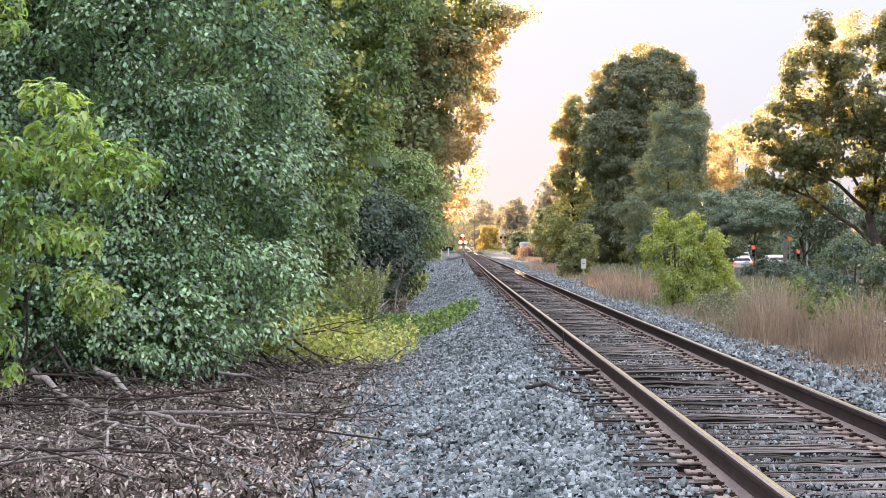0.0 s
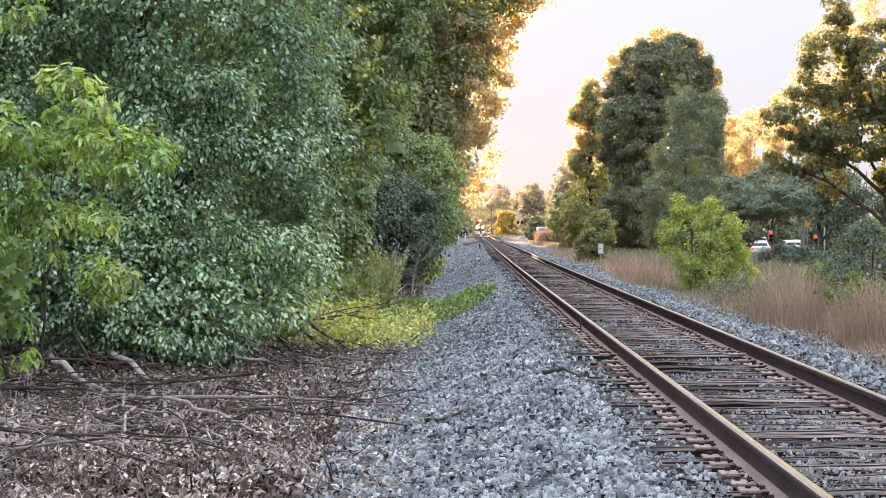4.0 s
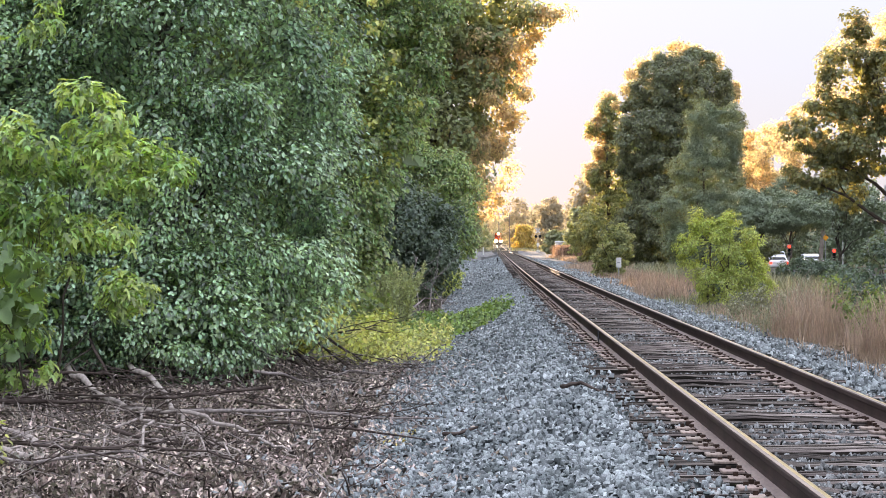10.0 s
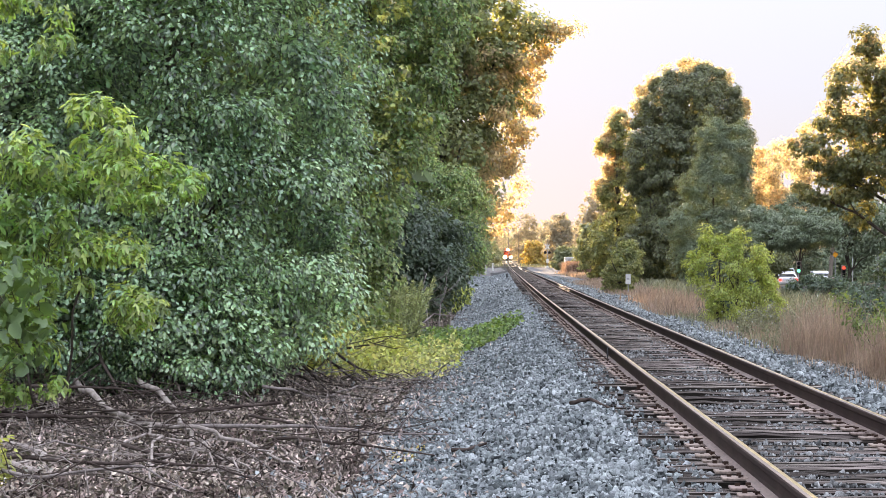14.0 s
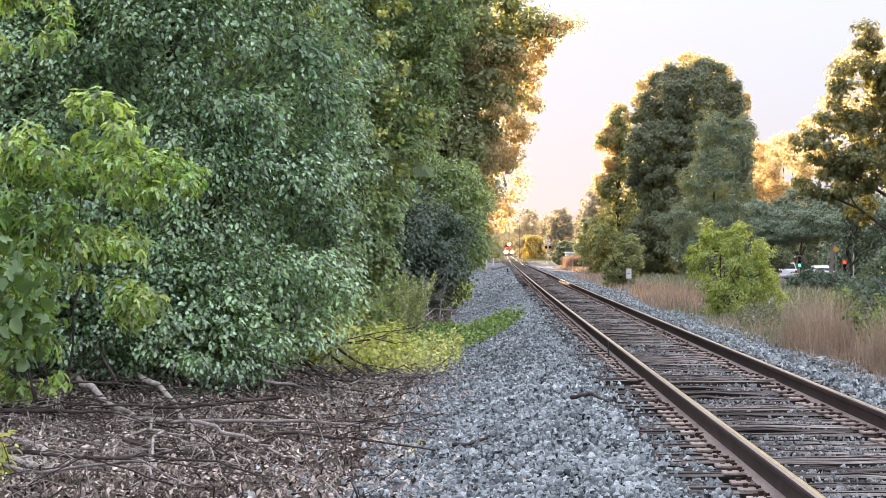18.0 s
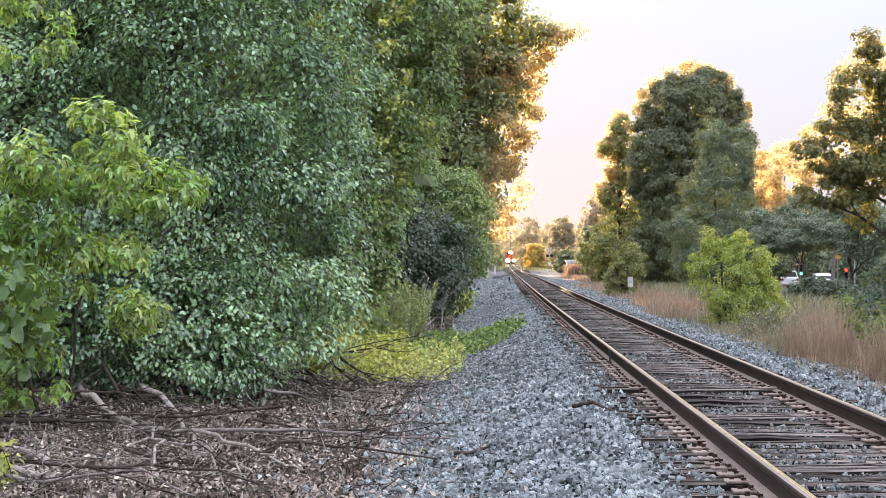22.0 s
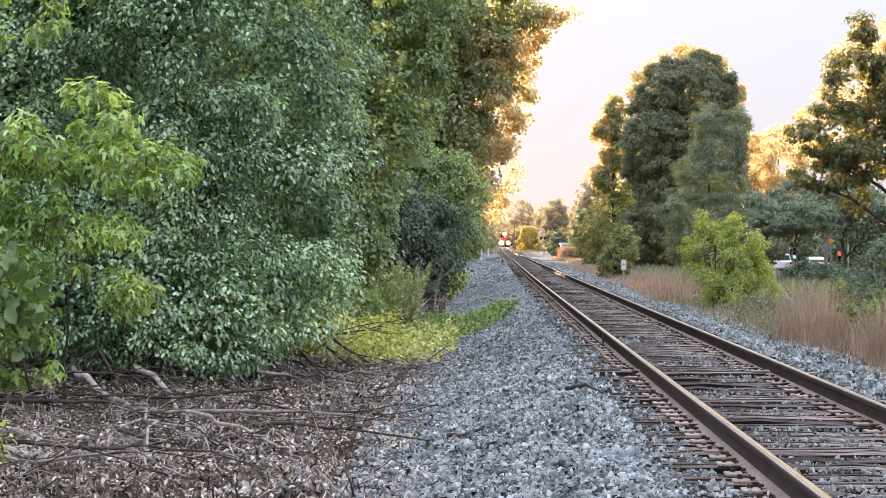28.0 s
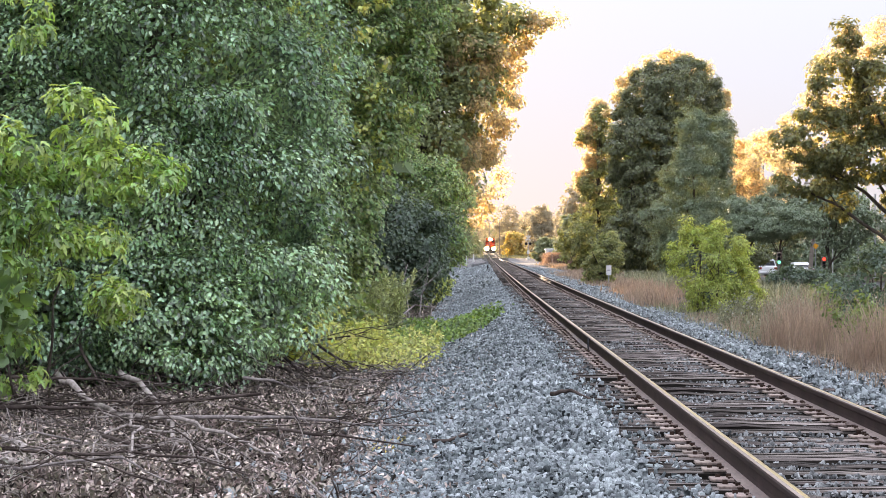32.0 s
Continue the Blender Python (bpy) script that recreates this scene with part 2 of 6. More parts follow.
def part(name, bm, mat, parent=None, label="", smooth=False):
    """Links a bmesh as one mesh object under a thing or a part."""
    me = bpy.data.meshes.new(name)
    bm.to_mesh(me)
    bm.free()
    me.materials.append(mat)
    if smooth:
        me.polygons.foreach_set("use_smooth", [True] * len(me.polygons))
    ob = new(name, me)
    ob.parent = parent
    return tagged(ob, label)


def piece(name, me, parent=None, label="", at=None):
    ob = new(name, me)
    ob.parent = parent
    if at is not None:
        ob.matrix_basis = at
    return tagged(ob, label)


def base(name, x, y, z, rz=0.0):
    ob = new(name)
    ob.matrix_basis = pose(x, y, z, 0, 0, rz)
    return ob


def box(bm, x0, x1, y0, y1, z0, z1, bevel=0.0, taper=0.0):
    vs = [bm.verts.new((x, y, z)) for z in (z0, z1) for x, y in
          ((x0, y0), (x1, y0), (x1, y1), (x0, y1))]
    if taper:
        cx, cy = (x0 + x1) / 2, (y0 + y1) / 2
        for v in vs[4:]:
            v.co.x, v.co.y = cx + (v.co.x - cx) * (1 - taper), cy + (v.co.y - cy) * (1 - taper)
    fs = [bm.faces.new([vs[i] for i in f]) for f in
          ((3, 2, 1, 0), (4, 5, 6, 7), (0, 1, 5, 4), (1, 2, 6, 5), (2, 3, 7, 6), (3, 0, 4, 7))]
    if bevel:
        bmesh.ops.bevel(bm, geom=list({e for f in fs for e in f.edges}), offset=bevel, segments=1, affect="EDGES", profile=0.5)
    return bm


def rod(bm, a, b, r0, r1=None, sides=8, caps=True):
    a, b = Vector(a), Vector(b)
    r1 = r0 if r1 is None else r1
    q = (b - a).to_track_quat("Z", "Y")
    rings = []
    for p, r in ((a, r0), (b, r1)):
        rings.append([bm.verts.new(p + q @ Vector((math.cos(k * math.tau / sides) * r, math.sin(k * math.tau / sides) * r, 0))) for k in range(sides)])
    for k in range(sides):
        bm.faces.new((rings[0][k], rings[0][(k + 1) % sides], rings[1][(k + 1) % sides], rings[1][k]))
    if caps:
        bm.faces.new(rings[0][::-1])
        bm.faces.new(rings[1])
    return bm


def tubes(name, paths, mat, sides=5):
    """Many tapering tubes in one mesh; a path is (points, first radius, last radius)."""
    verts, faces = [], []
    ang = np.arange(sides) * math.tau / sides
    for pts, r0, r1 in paths:
        pts = np.asarray(pts, dtype=float)
        n = len(pts)
        tan = np.gradient(pts, axis=0)
        tan /= np.linalg.norm(tan, axis=1)[:, None] + 1e-9
        ref = np.where(np.abs(tan[:, 2:3]) > 0.9, [[1.0, 0, 0]], [[0, 0, 1.0]])
        u = np.cross(tan, ref)
        u /= np.linalg.norm(u, axis=1)[:, None] + 1e-9
        w = np.cross(tan, u)
        r = np.linspace(r0, r1, n)[:, None, None]
        ring = pts[:, None, :] + r * (np.cos(ang)[None, :, None] * u[:, None, :] + np.sin(ang)[None, :, None] * w[:, None, :])
        off = len(verts)
        verts.extend(ring.reshape(-1, 3).tolist())
        for i in range(n - 1):
            for k in range(sides):
                a, b = off + i * sides + k, off + i * sides + (k + 1) % sides
                faces.append((a, b, b + sides, a + sides))
        faces.append(tuple(off + k for k in range(sides))[::-1])
        faces.append(tuple(off + (n - 1) * sides + k for k in range(sides)))
    me = mesh_of(name, verts, faces, mat)
    me.polygons.foreach_set("use_smooth", [True] * len(me.polygons))
    return me


def bent(a, b, n, sag, rng, up=0.0):
    """A crooked line from a to b."""
    a, b = np.asarray(a, float), np.asarray(b, float)
    s = np.linspace(0, 1, n)[:, None]
    p = a + (b - a) * s
    p += rng.normal(0, sag, (n, 3)) * np.sin(s * math.pi)
    p[:, 2] += up * np.sin(s[:, 0] * math.pi)
    return p


LEAF_SHAPES = {   # along, across, lift
    "oval": ((0, 0, 0), (0.3, 0.26, 0.06), (0.7, 0.24, 0.06), (1, 0, -0.08), (0.7, -0.24, 0.06), (0.3, -0.26, 0.06)),
    "lance": ((0, 0, 0), (0.3, 0.15, 0.04), (0.65, 0.13, 0.02), (1, 0, -0.14), (0.65, -0.13, 0.02), (0.3, -0.15, 0.04)),
    "rhomb": ((0, 0, 0), (0.45, 0.3, 0.06), (1, 0, -0.06), (0.45, -0.3, 0.06)),
    "curl": ((0, 0, 0), (0.45, 0.2, 0.16), (1, 0, -0.08), (0.5, -0.22, 0.12)),
    "pointed": ((0, 0, 0), (0.1, 0.06, 0.03), (0.44, 0.46, -0.04), (0.38, 0.12, 0.05), (0.7, 0.14, 0.0), (1, 0, -0.14),
                (0.7, -0.14, 0.0), (0.38, -0.12, 0.05), (0.44, -0.46, -0.04), (0.1, -0.06, 0.03)),
    "lobed": ((0, 0, 0), (0.02, 0.24, 0.05), (0.3, 0.5, 0.02), (0.42, 0.2, 0.05), (0.72, 0.28, 0.0), (1, 0, -0.12),
              (0.72, -0.28, 0.0), (0.42, -0.2, 0.05), (0.3, -0.5, 0.02), (0.02, -0.24, 0.05)),
    "broad": ((0, 0, 0), (0.2, 0.42, 0.08), (0.7, 0.36, 0.03), (1, 0, -0.1), (0.7, -0.36, 0.03), (0.2, -0.42, 0.08)),
}


def leaf_mesh(name, pos, normal, axis, size, mat, shape="oval"):
    """All leaves of one bough or crown: six-cornered blades folded along the rib."""
    n = len(pos)
    normal = normal / (np.linalg.norm(normal, axis=1)[:, None] + 1e-9)
    axis = axis - normal * np.sum(axis * normal, axis=1)[:, None]
    axis /= np.linalg.norm(axis, axis=1)[:, None] + 1e-9
    side = np.cross(normal, axis)
    t = np.array(LEAF_SHAPES[shape])
    v = pos[:, None, :] + size[:, None, None] * (t[None, :, 0:1] * axis[:, None, :] + t[None, :, 1:2] * side[:, None, :] + t[None, :, 2:3] * normal[:, None, :])
    h = len(t) // 2
    f = np.array([list(range(h + 1)), [0] + list(range(h, len(t)))])
    faces = (np.arange(n)[:, None, None] * len(t) + f[None]).reshape(-1, f.shape[1])
    return mesh_of(name, v.reshape(-1, 3), faces, mat)


def unit(rng, n):
    v = rng.normal(size=(n, 3))
    return v / np.linalg.norm(v, axis=1)[:, None]


def clumps_of(ells, n, rng, fill=(0.6, 1.0)):
    """Clump centres in the outer part of some ellipsoids (cx, cy, cz, rx, ry, rz), with the way outward."""
    e = np.array(ells, float)
    area = (e[:, 3] * e[:, 4] + e[:, 3] * e[:, 5] + e[:, 4] * e[:, 5])
    pick = rng.choice(len(e), n, p=area / area.sum())
    d = unit(rng, n)
    r = fill[0] + (fill[1] - fill[0]) * rng.random(n) ** 0.6
    r = r * (1 + 0.28 * np.array([noise.noise(Vector(v) * 1.9 + Vector((k, k * 2.0, n * 0.1))) for v, k in zip(d, pick)]))
    c = e[pick, :3] + d * e[pick, 3:] * r[:, None]
    inside = np.linalg.norm((c[:, None, :] - e[None, :, :3]) / e[None, :, 3:], axis=2).min(axis=1)
    ok = inside > fill[0] * 0.9
    return c[ok], d[ok]


def leaf_cloud(centres, out, radius, n, rng, up=0.45, chaos=0.8, droop=0.5, size=(0.05, 0.09), flat=0.75):
    pick = rng.integers(0, len(centres), n)
    d = unit(rng, n)
    r = radius * (0.55 + 0.9 * ((pick * 0.618034) % 1.0))
    pos = centres[pick] + d * (r * rng.random(n) ** 0.45)[:, None] * np.array([1, 1, flat])
    normal = 0.75 * d + 0.35 * out[pick] + chaos * rng.normal(0, 0.6, (n, 3)) + np.array([0, 0, up])
    axis = rng.normal(0, 0.6, (n, 3)) + 0.6 * d + 0.4 * out[pick] - np.array([0, 0, droop])
    return pos, normal, axis, rng.uniform(size[0], size[1], n)


def tree(name, x, y, z, height, ells, n_clump, clump_r, n_leaf, size, mat, seed, label, category="tree", trunk_r=0.15, shape="oval",
         droop=0.5, fill=(0.75, 1.0), up=0.45, boughs=1, limbs=9, lean=(0, 0), flat=0.75, stems=1, core=0.06, chaos=0.8):
    """A tree or shrub: tapered trunk, limbs that reach the crown's clumps, and a crown of single leaves."""
    rng = np.random.default_rng(seed)
    root = base(name, x, y, z)
    tagged(root, label, category)
    centres, out = clumps_of(ells, n_clump * 2, rng, fill)
    keep = centres[:, 2] > 0.12
    centres, out = centres[keep], out[keep]
    top = np.array([lean[0], lean[1], height * 0.8])
    for s in range(stems):
        foot = np.array([0.0, 0, -0.15]) if stems == 1 else np.array([rng.normal(0, 0.25), rng.normal(0, 0.25), -0.15])
        head = top if stems == 1 else top * rng.uniform(0.6, 1.0) + rng.normal(0, height * 0.12, 3)
        trunk = bent(foot, head, 9, height * 0.012, rng)
        piece("trunk" if stems == 1 else "stem", tubes("trunk", [(trunk, trunk_r, trunk_r * 0.25)], M_BARK, 9), root)
    trunk = bent((0, 0, -0.15), top, 9, height * 0.012, rng)
    for k in rng.choice(len(centres), min(limbs, len(centres)), replace=False):
        c = centres[k]
        s = min(0.9, max(0.15, c[2] / height * 0.75))
        a = trunk[int(s * 8)]
        p = bent(a, c, 7, 0.03 * np.linalg.norm(c - a), rng, 0.06 * np.linalg.norm(c - a))
        paths = [(p, trunk_r * 0.4, trunk_r * 0.08)]
        for q in range(3):
            near = centres[np.argsort(np.linalg.norm(centres - p[4], axis=1))[q * 2 + 1]] if len(centres) > 6 else c
            paths.append((bent(p[3 + q], near, 5, 0.02, rng), trunk_r * 0.16, trunk_r * 0.04))
        piece("limb", tubes("limb", paths, M_BARK, 6), root)
    order = np.argsort(np.arctan2(centres[:, 0], centres[:, 2] - height / 2))
    for b in range(boughs):
        sel = order[b::boughs] if boughs > 1 else order
        if boughs > 1:
            sel = np.array_split(order, boughs)[b]
        pos, nor, ax, sz = leaf_cloud(centres[sel], out[sel], clump_r, n_leaf // boughs, rng, up, chaos, droop, size, flat)
        if core and len(ells):   # large inner leaves that close the crown
            inner, way = clumps_of(ells, int(n_leaf * core / boughs), rng, (0.45, 0.72))
            more = (inner, way + rng.normal(0, 0.4, inner.shape), rng.normal(0, 1, inner.shape), rng.uniform(size[1], size[1] * 1.35, len(inner)))
            pos, nor, ax, sz = (np.concatenate(p) for p in zip((pos, nor, ax, sz), more))
        ok = pos[:, 2] > 0.02
        piece("crown" if boughs == 1 else "leafy_bough", leaf_mesh("crown", pos[ok], nor[ok], ax[ok], sz[ok], mat, shape), root)
    return root


def smooth(a, b, v):
    s = min(1.0, max(0.0, (v - a) / (b - a)))
    return s * s * (3 - 2 * s)


def track_x(y):
    """The track's centre: straight, then bending gently east."""
    return 2.563 + 0.006 * 30 * math.log1p(math.exp(min(40.0, (y - 95) / 30))) if y < 1200 else 9.2 + 0.006 * (y - 1200)


def track_z(y):
    """How far the line drops towards the level crossing."""
    return -0.42 * smooth(90, 410, y) + 0.2 * smooth(450, 700, y)

# ---- ground ----
ROAD_Y = 411.0


def ground_z(x, y):
    """Height of the ground: a ballast bank under the track, a flat strip of litter, lower land to the east."""
    u = x - track_x(y) + 2.563
    if u < 1.1:
        z = -0.035 - 0.365 * smooth(1.1, -0.9, u) + 0.25 * smooth(-4.0, -9.0, u)
    elif u > 4.05:
        z = -0.035 - 0.365 * smooth(4.05, 5.6, u) - 0.75 * smooth(9.0, 22.0, u)
    else:
        z = -0.035 - 0.06 * smooth(1.1, 1.4, u) * smooth(4.05, 3.75, u)
    level = smooth(ROAD_Y - 14, ROAD_Y - 5, y) * (1 - smooth(ROAD_Y + 5, ROAD_Y + 14, y))
    z = z * (1 - level) + (0.1 - 0.5 * smooth(4.0, 30.0, abs(u - 2.56))) * level
    bumps = 0.05 * noise.noise((x * 0.5, y * 0.35, 0)) if not 1.0 < u < 4.1 else 0.0
    return z + bumps * (1 - level) + track_z(y)


def sheet(name, xs, ys, mat, lift=0.0, zf=ground_z):
    v = [(x, y, zf(x, y) + lift) for y in ys for x in xs]
    nx = len(xs)
    f = np.array([(j * nx + i, j * nx + i + 1, (j + 1) * nx + i + 1, (j + 1) * nx + i) for j in range(len(ys) - 1) for i in range(nx - 1)])
    me = mesh_of(name, v, f, mat)
    me.polygons.foreach_set("use_smooth", [True] * len(me.polygons))
    return me


def steps(*spans):
    out = []
    for a, b, n in spans:
        out += list(np.linspace(a, b, n, endpoint=False))
    return out + [spans[-1][1]]


gx = steps((-3000, -60, 8), (-60, -12, 12), (-12, -1.5, 18), (-1.5, 1.0, 10), (1.0, 4.2, 5), (4.2, 7, 10), (7, 30, 24), (30, 90, 10), (90, 3000, 8))
gy = steps((-3000, -40, 6), (-40, 10, 8), (10, 70, 60), (70, 200, 44), (200, 390, 30), (390, 432, 22), (432, 700, 16), (700, 1200, 16), (1200, 4500, 6))


def below_bed(x, y):
    """The ground, dug out under the ballast bed."""
    u = x - track_x(y) + 2.563
    return ground_z(x, y) - 0.09 * smooth(-1.25, -0.85, u) * smooth(5.85, 5.4, u) * smooth(400, 392, y)


tagged(piece("ground", sheet("ground", gx, gy, M_EARTH, zf=below_bed)), "brown earth strewn with litter beside a railway", "ground", kind="structure")

# the ballast bed follows the track as a strip of its own
bu = steps((-1.15, 1.0, 9), (1.0, 4.15, 6), (4.15, 5.7, 7))
by = steps((-40, 10, 10), (10, 80, 60), (80, 200, 40), (200, 398, 30))
bv = [(u + track_x(y) - 2.563 + (0.22 * noise.noise((y * 0.45, u, 3)) if abs(u - 2.3) > 3 else 0), y,
       ground_z(u + track_x(y) - 2.563, y) + (-0.012 if abs(u - 2.3) < 3 else -0.05)) for y in by for u in bu]
nb = len(bu)
bf = np.array([(j * nb + i, j * nb + i + 1, (j + 1) * nb + i + 1, (j + 1) * nb + i) for j in range(len(by) - 1) for i in range(nb - 1)])
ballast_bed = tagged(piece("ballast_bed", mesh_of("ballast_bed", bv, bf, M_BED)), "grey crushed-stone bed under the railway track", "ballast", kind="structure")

rx = steps((-320, -20, 20), (-20, 30, 40), (30, 320, 20))
tagged(piece("road", sheet("road", rx, steps((ROAD_Y - 4.2, ROAD_Y + 4.2, 6)), M_ASPHALT, 0.03)), "grey asphalt road over the level crossing", "road", kind="structure")


sv = steps((60, 400, 60))
tagged(piece("street", sheet("street", steps((23.5, 33.0, 8)), sv, M_ASPHALT, 0.04)), "asphalt street behind the trees, beside the railway", "road", kind="structure")

tagged(piece("gravel_apron", sheet("gravel_apron", steps((6.8, 16.0, 8)), steps((318, 406, 24)), M_GRAVEL, 0.02)), "grey gravel apron beside the crossing", "pavement", kind="structure")
tagged(piece("gravel_apron", sheet("gravel_apron", steps((5.4, 8.7, 8)), steps((112, 318, 60)), M_GRAVEL, 0.02)), "grey gravel strip below the east shoulder", "pavement", kind="structure")
tagged(piece("gravel_apron", sheet("gravel_apron", steps((-3.4, 0.2, 8)), steps((84, 300, 60)), M_GRAVEL, 0.02)), "grey gravel strip at the foot of the ballast", "pavement", kind="structure")
tagged(piece("gravel_apron", sheet("gravel_apron", steps((-7.0, 2.2, 8)), steps((300, 406, 26)), M_GRAVEL, 0.02)), "grey gravel path beside the track", "pavement", kind="structure")
tagged(piece("gravel_apron", sheet("gravel_apron", steps((-14.0, 26.0, 12)), steps((415.5, 440, 8)), M_GRAVEL, 0.02)), "grey gravel ground beyond the crossing", "pavement", kind="structure")

# ---- the railway track ----
def stones(name, n, xr, yr, zf, size, seed, power=1.0, sink=0.25, cribs=False, mat=None):
    """Crushed stones lying on a surface: skewed blocks, no two alike."""
    rng = np.random.default_rng(seed)
    y = yr[0] + (yr[1] - yr[0]) * rng.random(n) ** power
    x = rng.uniform(xr[0], xr[1], n)
    if cribs:   # most stones lie between the ties
        off = np.abs(((y - 9.1) / 0.495 + 0.5) % 1.0 - 0.5)
        ok = (off > 0.24) | (rng.random(n) < 0.10)
        ok &= (np.abs(np.abs(x - 2.563) - 0.7525) > 0.25) | (rng.random(n) < 0.2)   # the plates lie clear
        x, y = x[ok], y[ok]
        n = len(x)
    cube = np.array([(sx, sy, sz) for sz in (-1, 1) for sx, sy in ((-1, -1), (1, -1), (1, 1), (-1, 1))], float)
    v = cube[None] * rng.uniform(0.55, 1.0, (n, 8, 3))
    v[:, 4:, :2] *= rng.uniform(0.25, 0.85, (n, 1, 1))
    s = rng.uniform(size[0], size[1], n)
    v *= s[:, None, None] * rng.uniform(0.4, 1.5, (n, 1, 3)) * 0.5
    a, b = rng.uniform(0, math.tau, n), rng.normal(0, 0.95, n)
    ca, sa, cb, sb = np.cos(a), np.sin(a), np.cos(b), np.sin(b)
    vx, vz = v[..., 0] * cb[:, None] + v[..., 2] * sb[:, None], -v[..., 0] * sb[:, None] + v[..., 2] * cb[:, None]
    vy = v[..., 1]
    wx, wy = vx * ca[:, None] - vy * sa[:, None], vx * sa[:, None] + vy * ca[:, None]
    z = np.array([zf(p, q) for p, q in zip(x, y)]) + s * (0.5 - sink) * rng.uniform(-0.5, 1.7, n)
    tx = np.array([track_x(q) for q in y]) - 2.563
    v = np.stack([wx + (x + tx)[:, None], wy + y[:, None], vz + z[:, None]], axis=2)
    f = np.array([[4, 5, 6, 7], [0, 1, 5, 4], [1, 2, 6, 5], [2, 3, 7, 6], [3, 0, 4, 7]])
    faces = (np.arange(n)[:, None, None] * 8 + f[None]).reshape(-1, 4)
    ob = piece(name, mesh_of(name, v.reshape(-1, 3), faces, mat or M_STONE))
    return ob


TIE_GAP, TIE_FIRST = 0.495, 9.1
track = base("railway_track", 2.563, 0, 0)
tagged(track, "single railway track on weathered wooden ties", "railway track")

# rail profile: across, up from the rail's foot
PROFILE = [(-0.076, 0), (0.076, 0), (0.076, 0.012), (0.016, 0.034), (0.010, 0.06), (0.010, 0.12), (0.036, 0.142), (0.0375, 0.17), (0.030, 0.1795), (0.022, 0.1815),
           (-0.003, 0.1825), (-0.022, 0.1815), (-0.030, 0.1795), (-0.0375, 0.17), (-0.036, 0.142), (-0.010, 0.12), (-0.010, 0.06), (-0.016, 0.034), (-0.076, 0.012)]
rail_y = steps((-40, 10, 5), (10, 200, 20), (200, 420, 24), (420, 1100, 60))


def rail(side):
    verts, faces, tops = [], [], []
    n = len(PROFILE)
    for y in rail_y:
        for px, pz in PROFILE:
            verts.append((track_x(y) - 2.563 + side * 0.7525 + px, y, 0.02 + pz + track_z(y)))
    for j in range(len(rail_y) - 1):
        for k in range(n):
            a, b = j * n + k, j * n + (k + 1) % n
            faces.append((a, b, b + n, a + n))
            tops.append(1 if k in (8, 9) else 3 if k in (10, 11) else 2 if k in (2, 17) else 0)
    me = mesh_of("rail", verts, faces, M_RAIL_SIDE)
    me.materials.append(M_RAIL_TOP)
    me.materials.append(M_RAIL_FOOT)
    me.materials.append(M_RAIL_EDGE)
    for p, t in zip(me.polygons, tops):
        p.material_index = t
        p.use_smooth = t in (1, 3)
    return piece("rail", me, track, "rust-brown steel rail with a bright worn head")


for side in (-1, 1):
    rail(side)


def tie_mesh(rng):
    """A split, weathered wooden tie with uneven edges."""
    bm = bmesh.new()
    n = 11
    rows = []
    for i in range(n):
        x = -1.295 + 2.59 * i / (n - 1)
        w0, w1 = 0.108 + rng.gauss(0, 0.007), 0.108 + rng.gauss(0, 0.007)
        h = rng.gauss(0, 0.007)
        c0, c1 = -0.045 + rng.uniform(-0.02, 0.02), 0.035 + rng.uniform(-0.025, 0.025)
        d0, d1 = rng.uniform(0.006, 0.022), rng.uniform(0.004, 0.018)
        h1, h2 = h + rng.gauss(0, 0.004), h + rng.gauss(0, 0.005)
        rows.append([bm.verts.new(c) for c in ((x, -w0, -0.17), (x, -w0, 0.006 + h), (x, -w0 + 0.018, 0.02 + h), (x, c0 - 0.007, 0.019 + h), (x, c0, 0.02 + h - d0), (x, c0 + 0.007, 0.02 + h1),
                                               (x, c1 - 0.006, 0.02 + h1), (x, c1, 0.02 + h - d1), (x, c1 + 0.006, 0.02 + h2), (x, w1 - 0.018, 0.02 + h2), (x, w1, 0.006 + h2), (x, w1, -0.17))])
    for a, b in zip(rows, rows[1:]):
        for k in range(11):
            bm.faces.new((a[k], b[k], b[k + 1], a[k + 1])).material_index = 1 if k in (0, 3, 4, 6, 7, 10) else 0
    bm.faces.new(rows[0])
    bm.faces.new(rows[-1][::-1])
    me = bpy.data.meshes.new("tie")
    bm.to_mesh(me)
    bm.free()
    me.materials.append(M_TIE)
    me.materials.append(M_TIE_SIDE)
    return me


tie_rng = random.Random(4)
TIES = [tie_mesh(tie_rng) for _ in range(8)]
tie_places = []
for k in range(-70, 790):
    y = TIE_FIRST + k * TIE_GAP + tie_rng.gauss(0, 0.022)
    tie_places.append((k, track_x(y) - 2.563 + tie_rng.gauss(0, 0.03), y, track_z(y) + tie_rng.gauss(0, 0.010), tie_rng.gauss(0, 0.8)))
for k, x, y, z, turn in tie_places:
    if 0 <= k < 300:
        piece("tie", TIES[tie_rng.randrange(8)], track, "", pose(x, y, z, tie_rng.gauss(0, 0.8), 0, turn))
fv, ff = [], []
for k, x, y, z, turn in tie_places:
    if not 0 <= k < 300:
        o = len(fv)
        fv += [(x + sx * 1.295, y + sy * 0.115, z + sz) for sz in (-0.17, 0.02) for sx, sy in ((-1, -1), (1, -1), (1, 1), (-1, 1))]
        ff += [(o + 3, o + 2, o + 1, o), (o + 4, o + 5, o + 6, o + 7), (o, o + 1, o + 5, o + 4), (o + 1, o + 2, o + 6, o + 5), (o + 2, o + 3, o + 7, o + 6), (o + 3, o, o + 4, o + 7)]
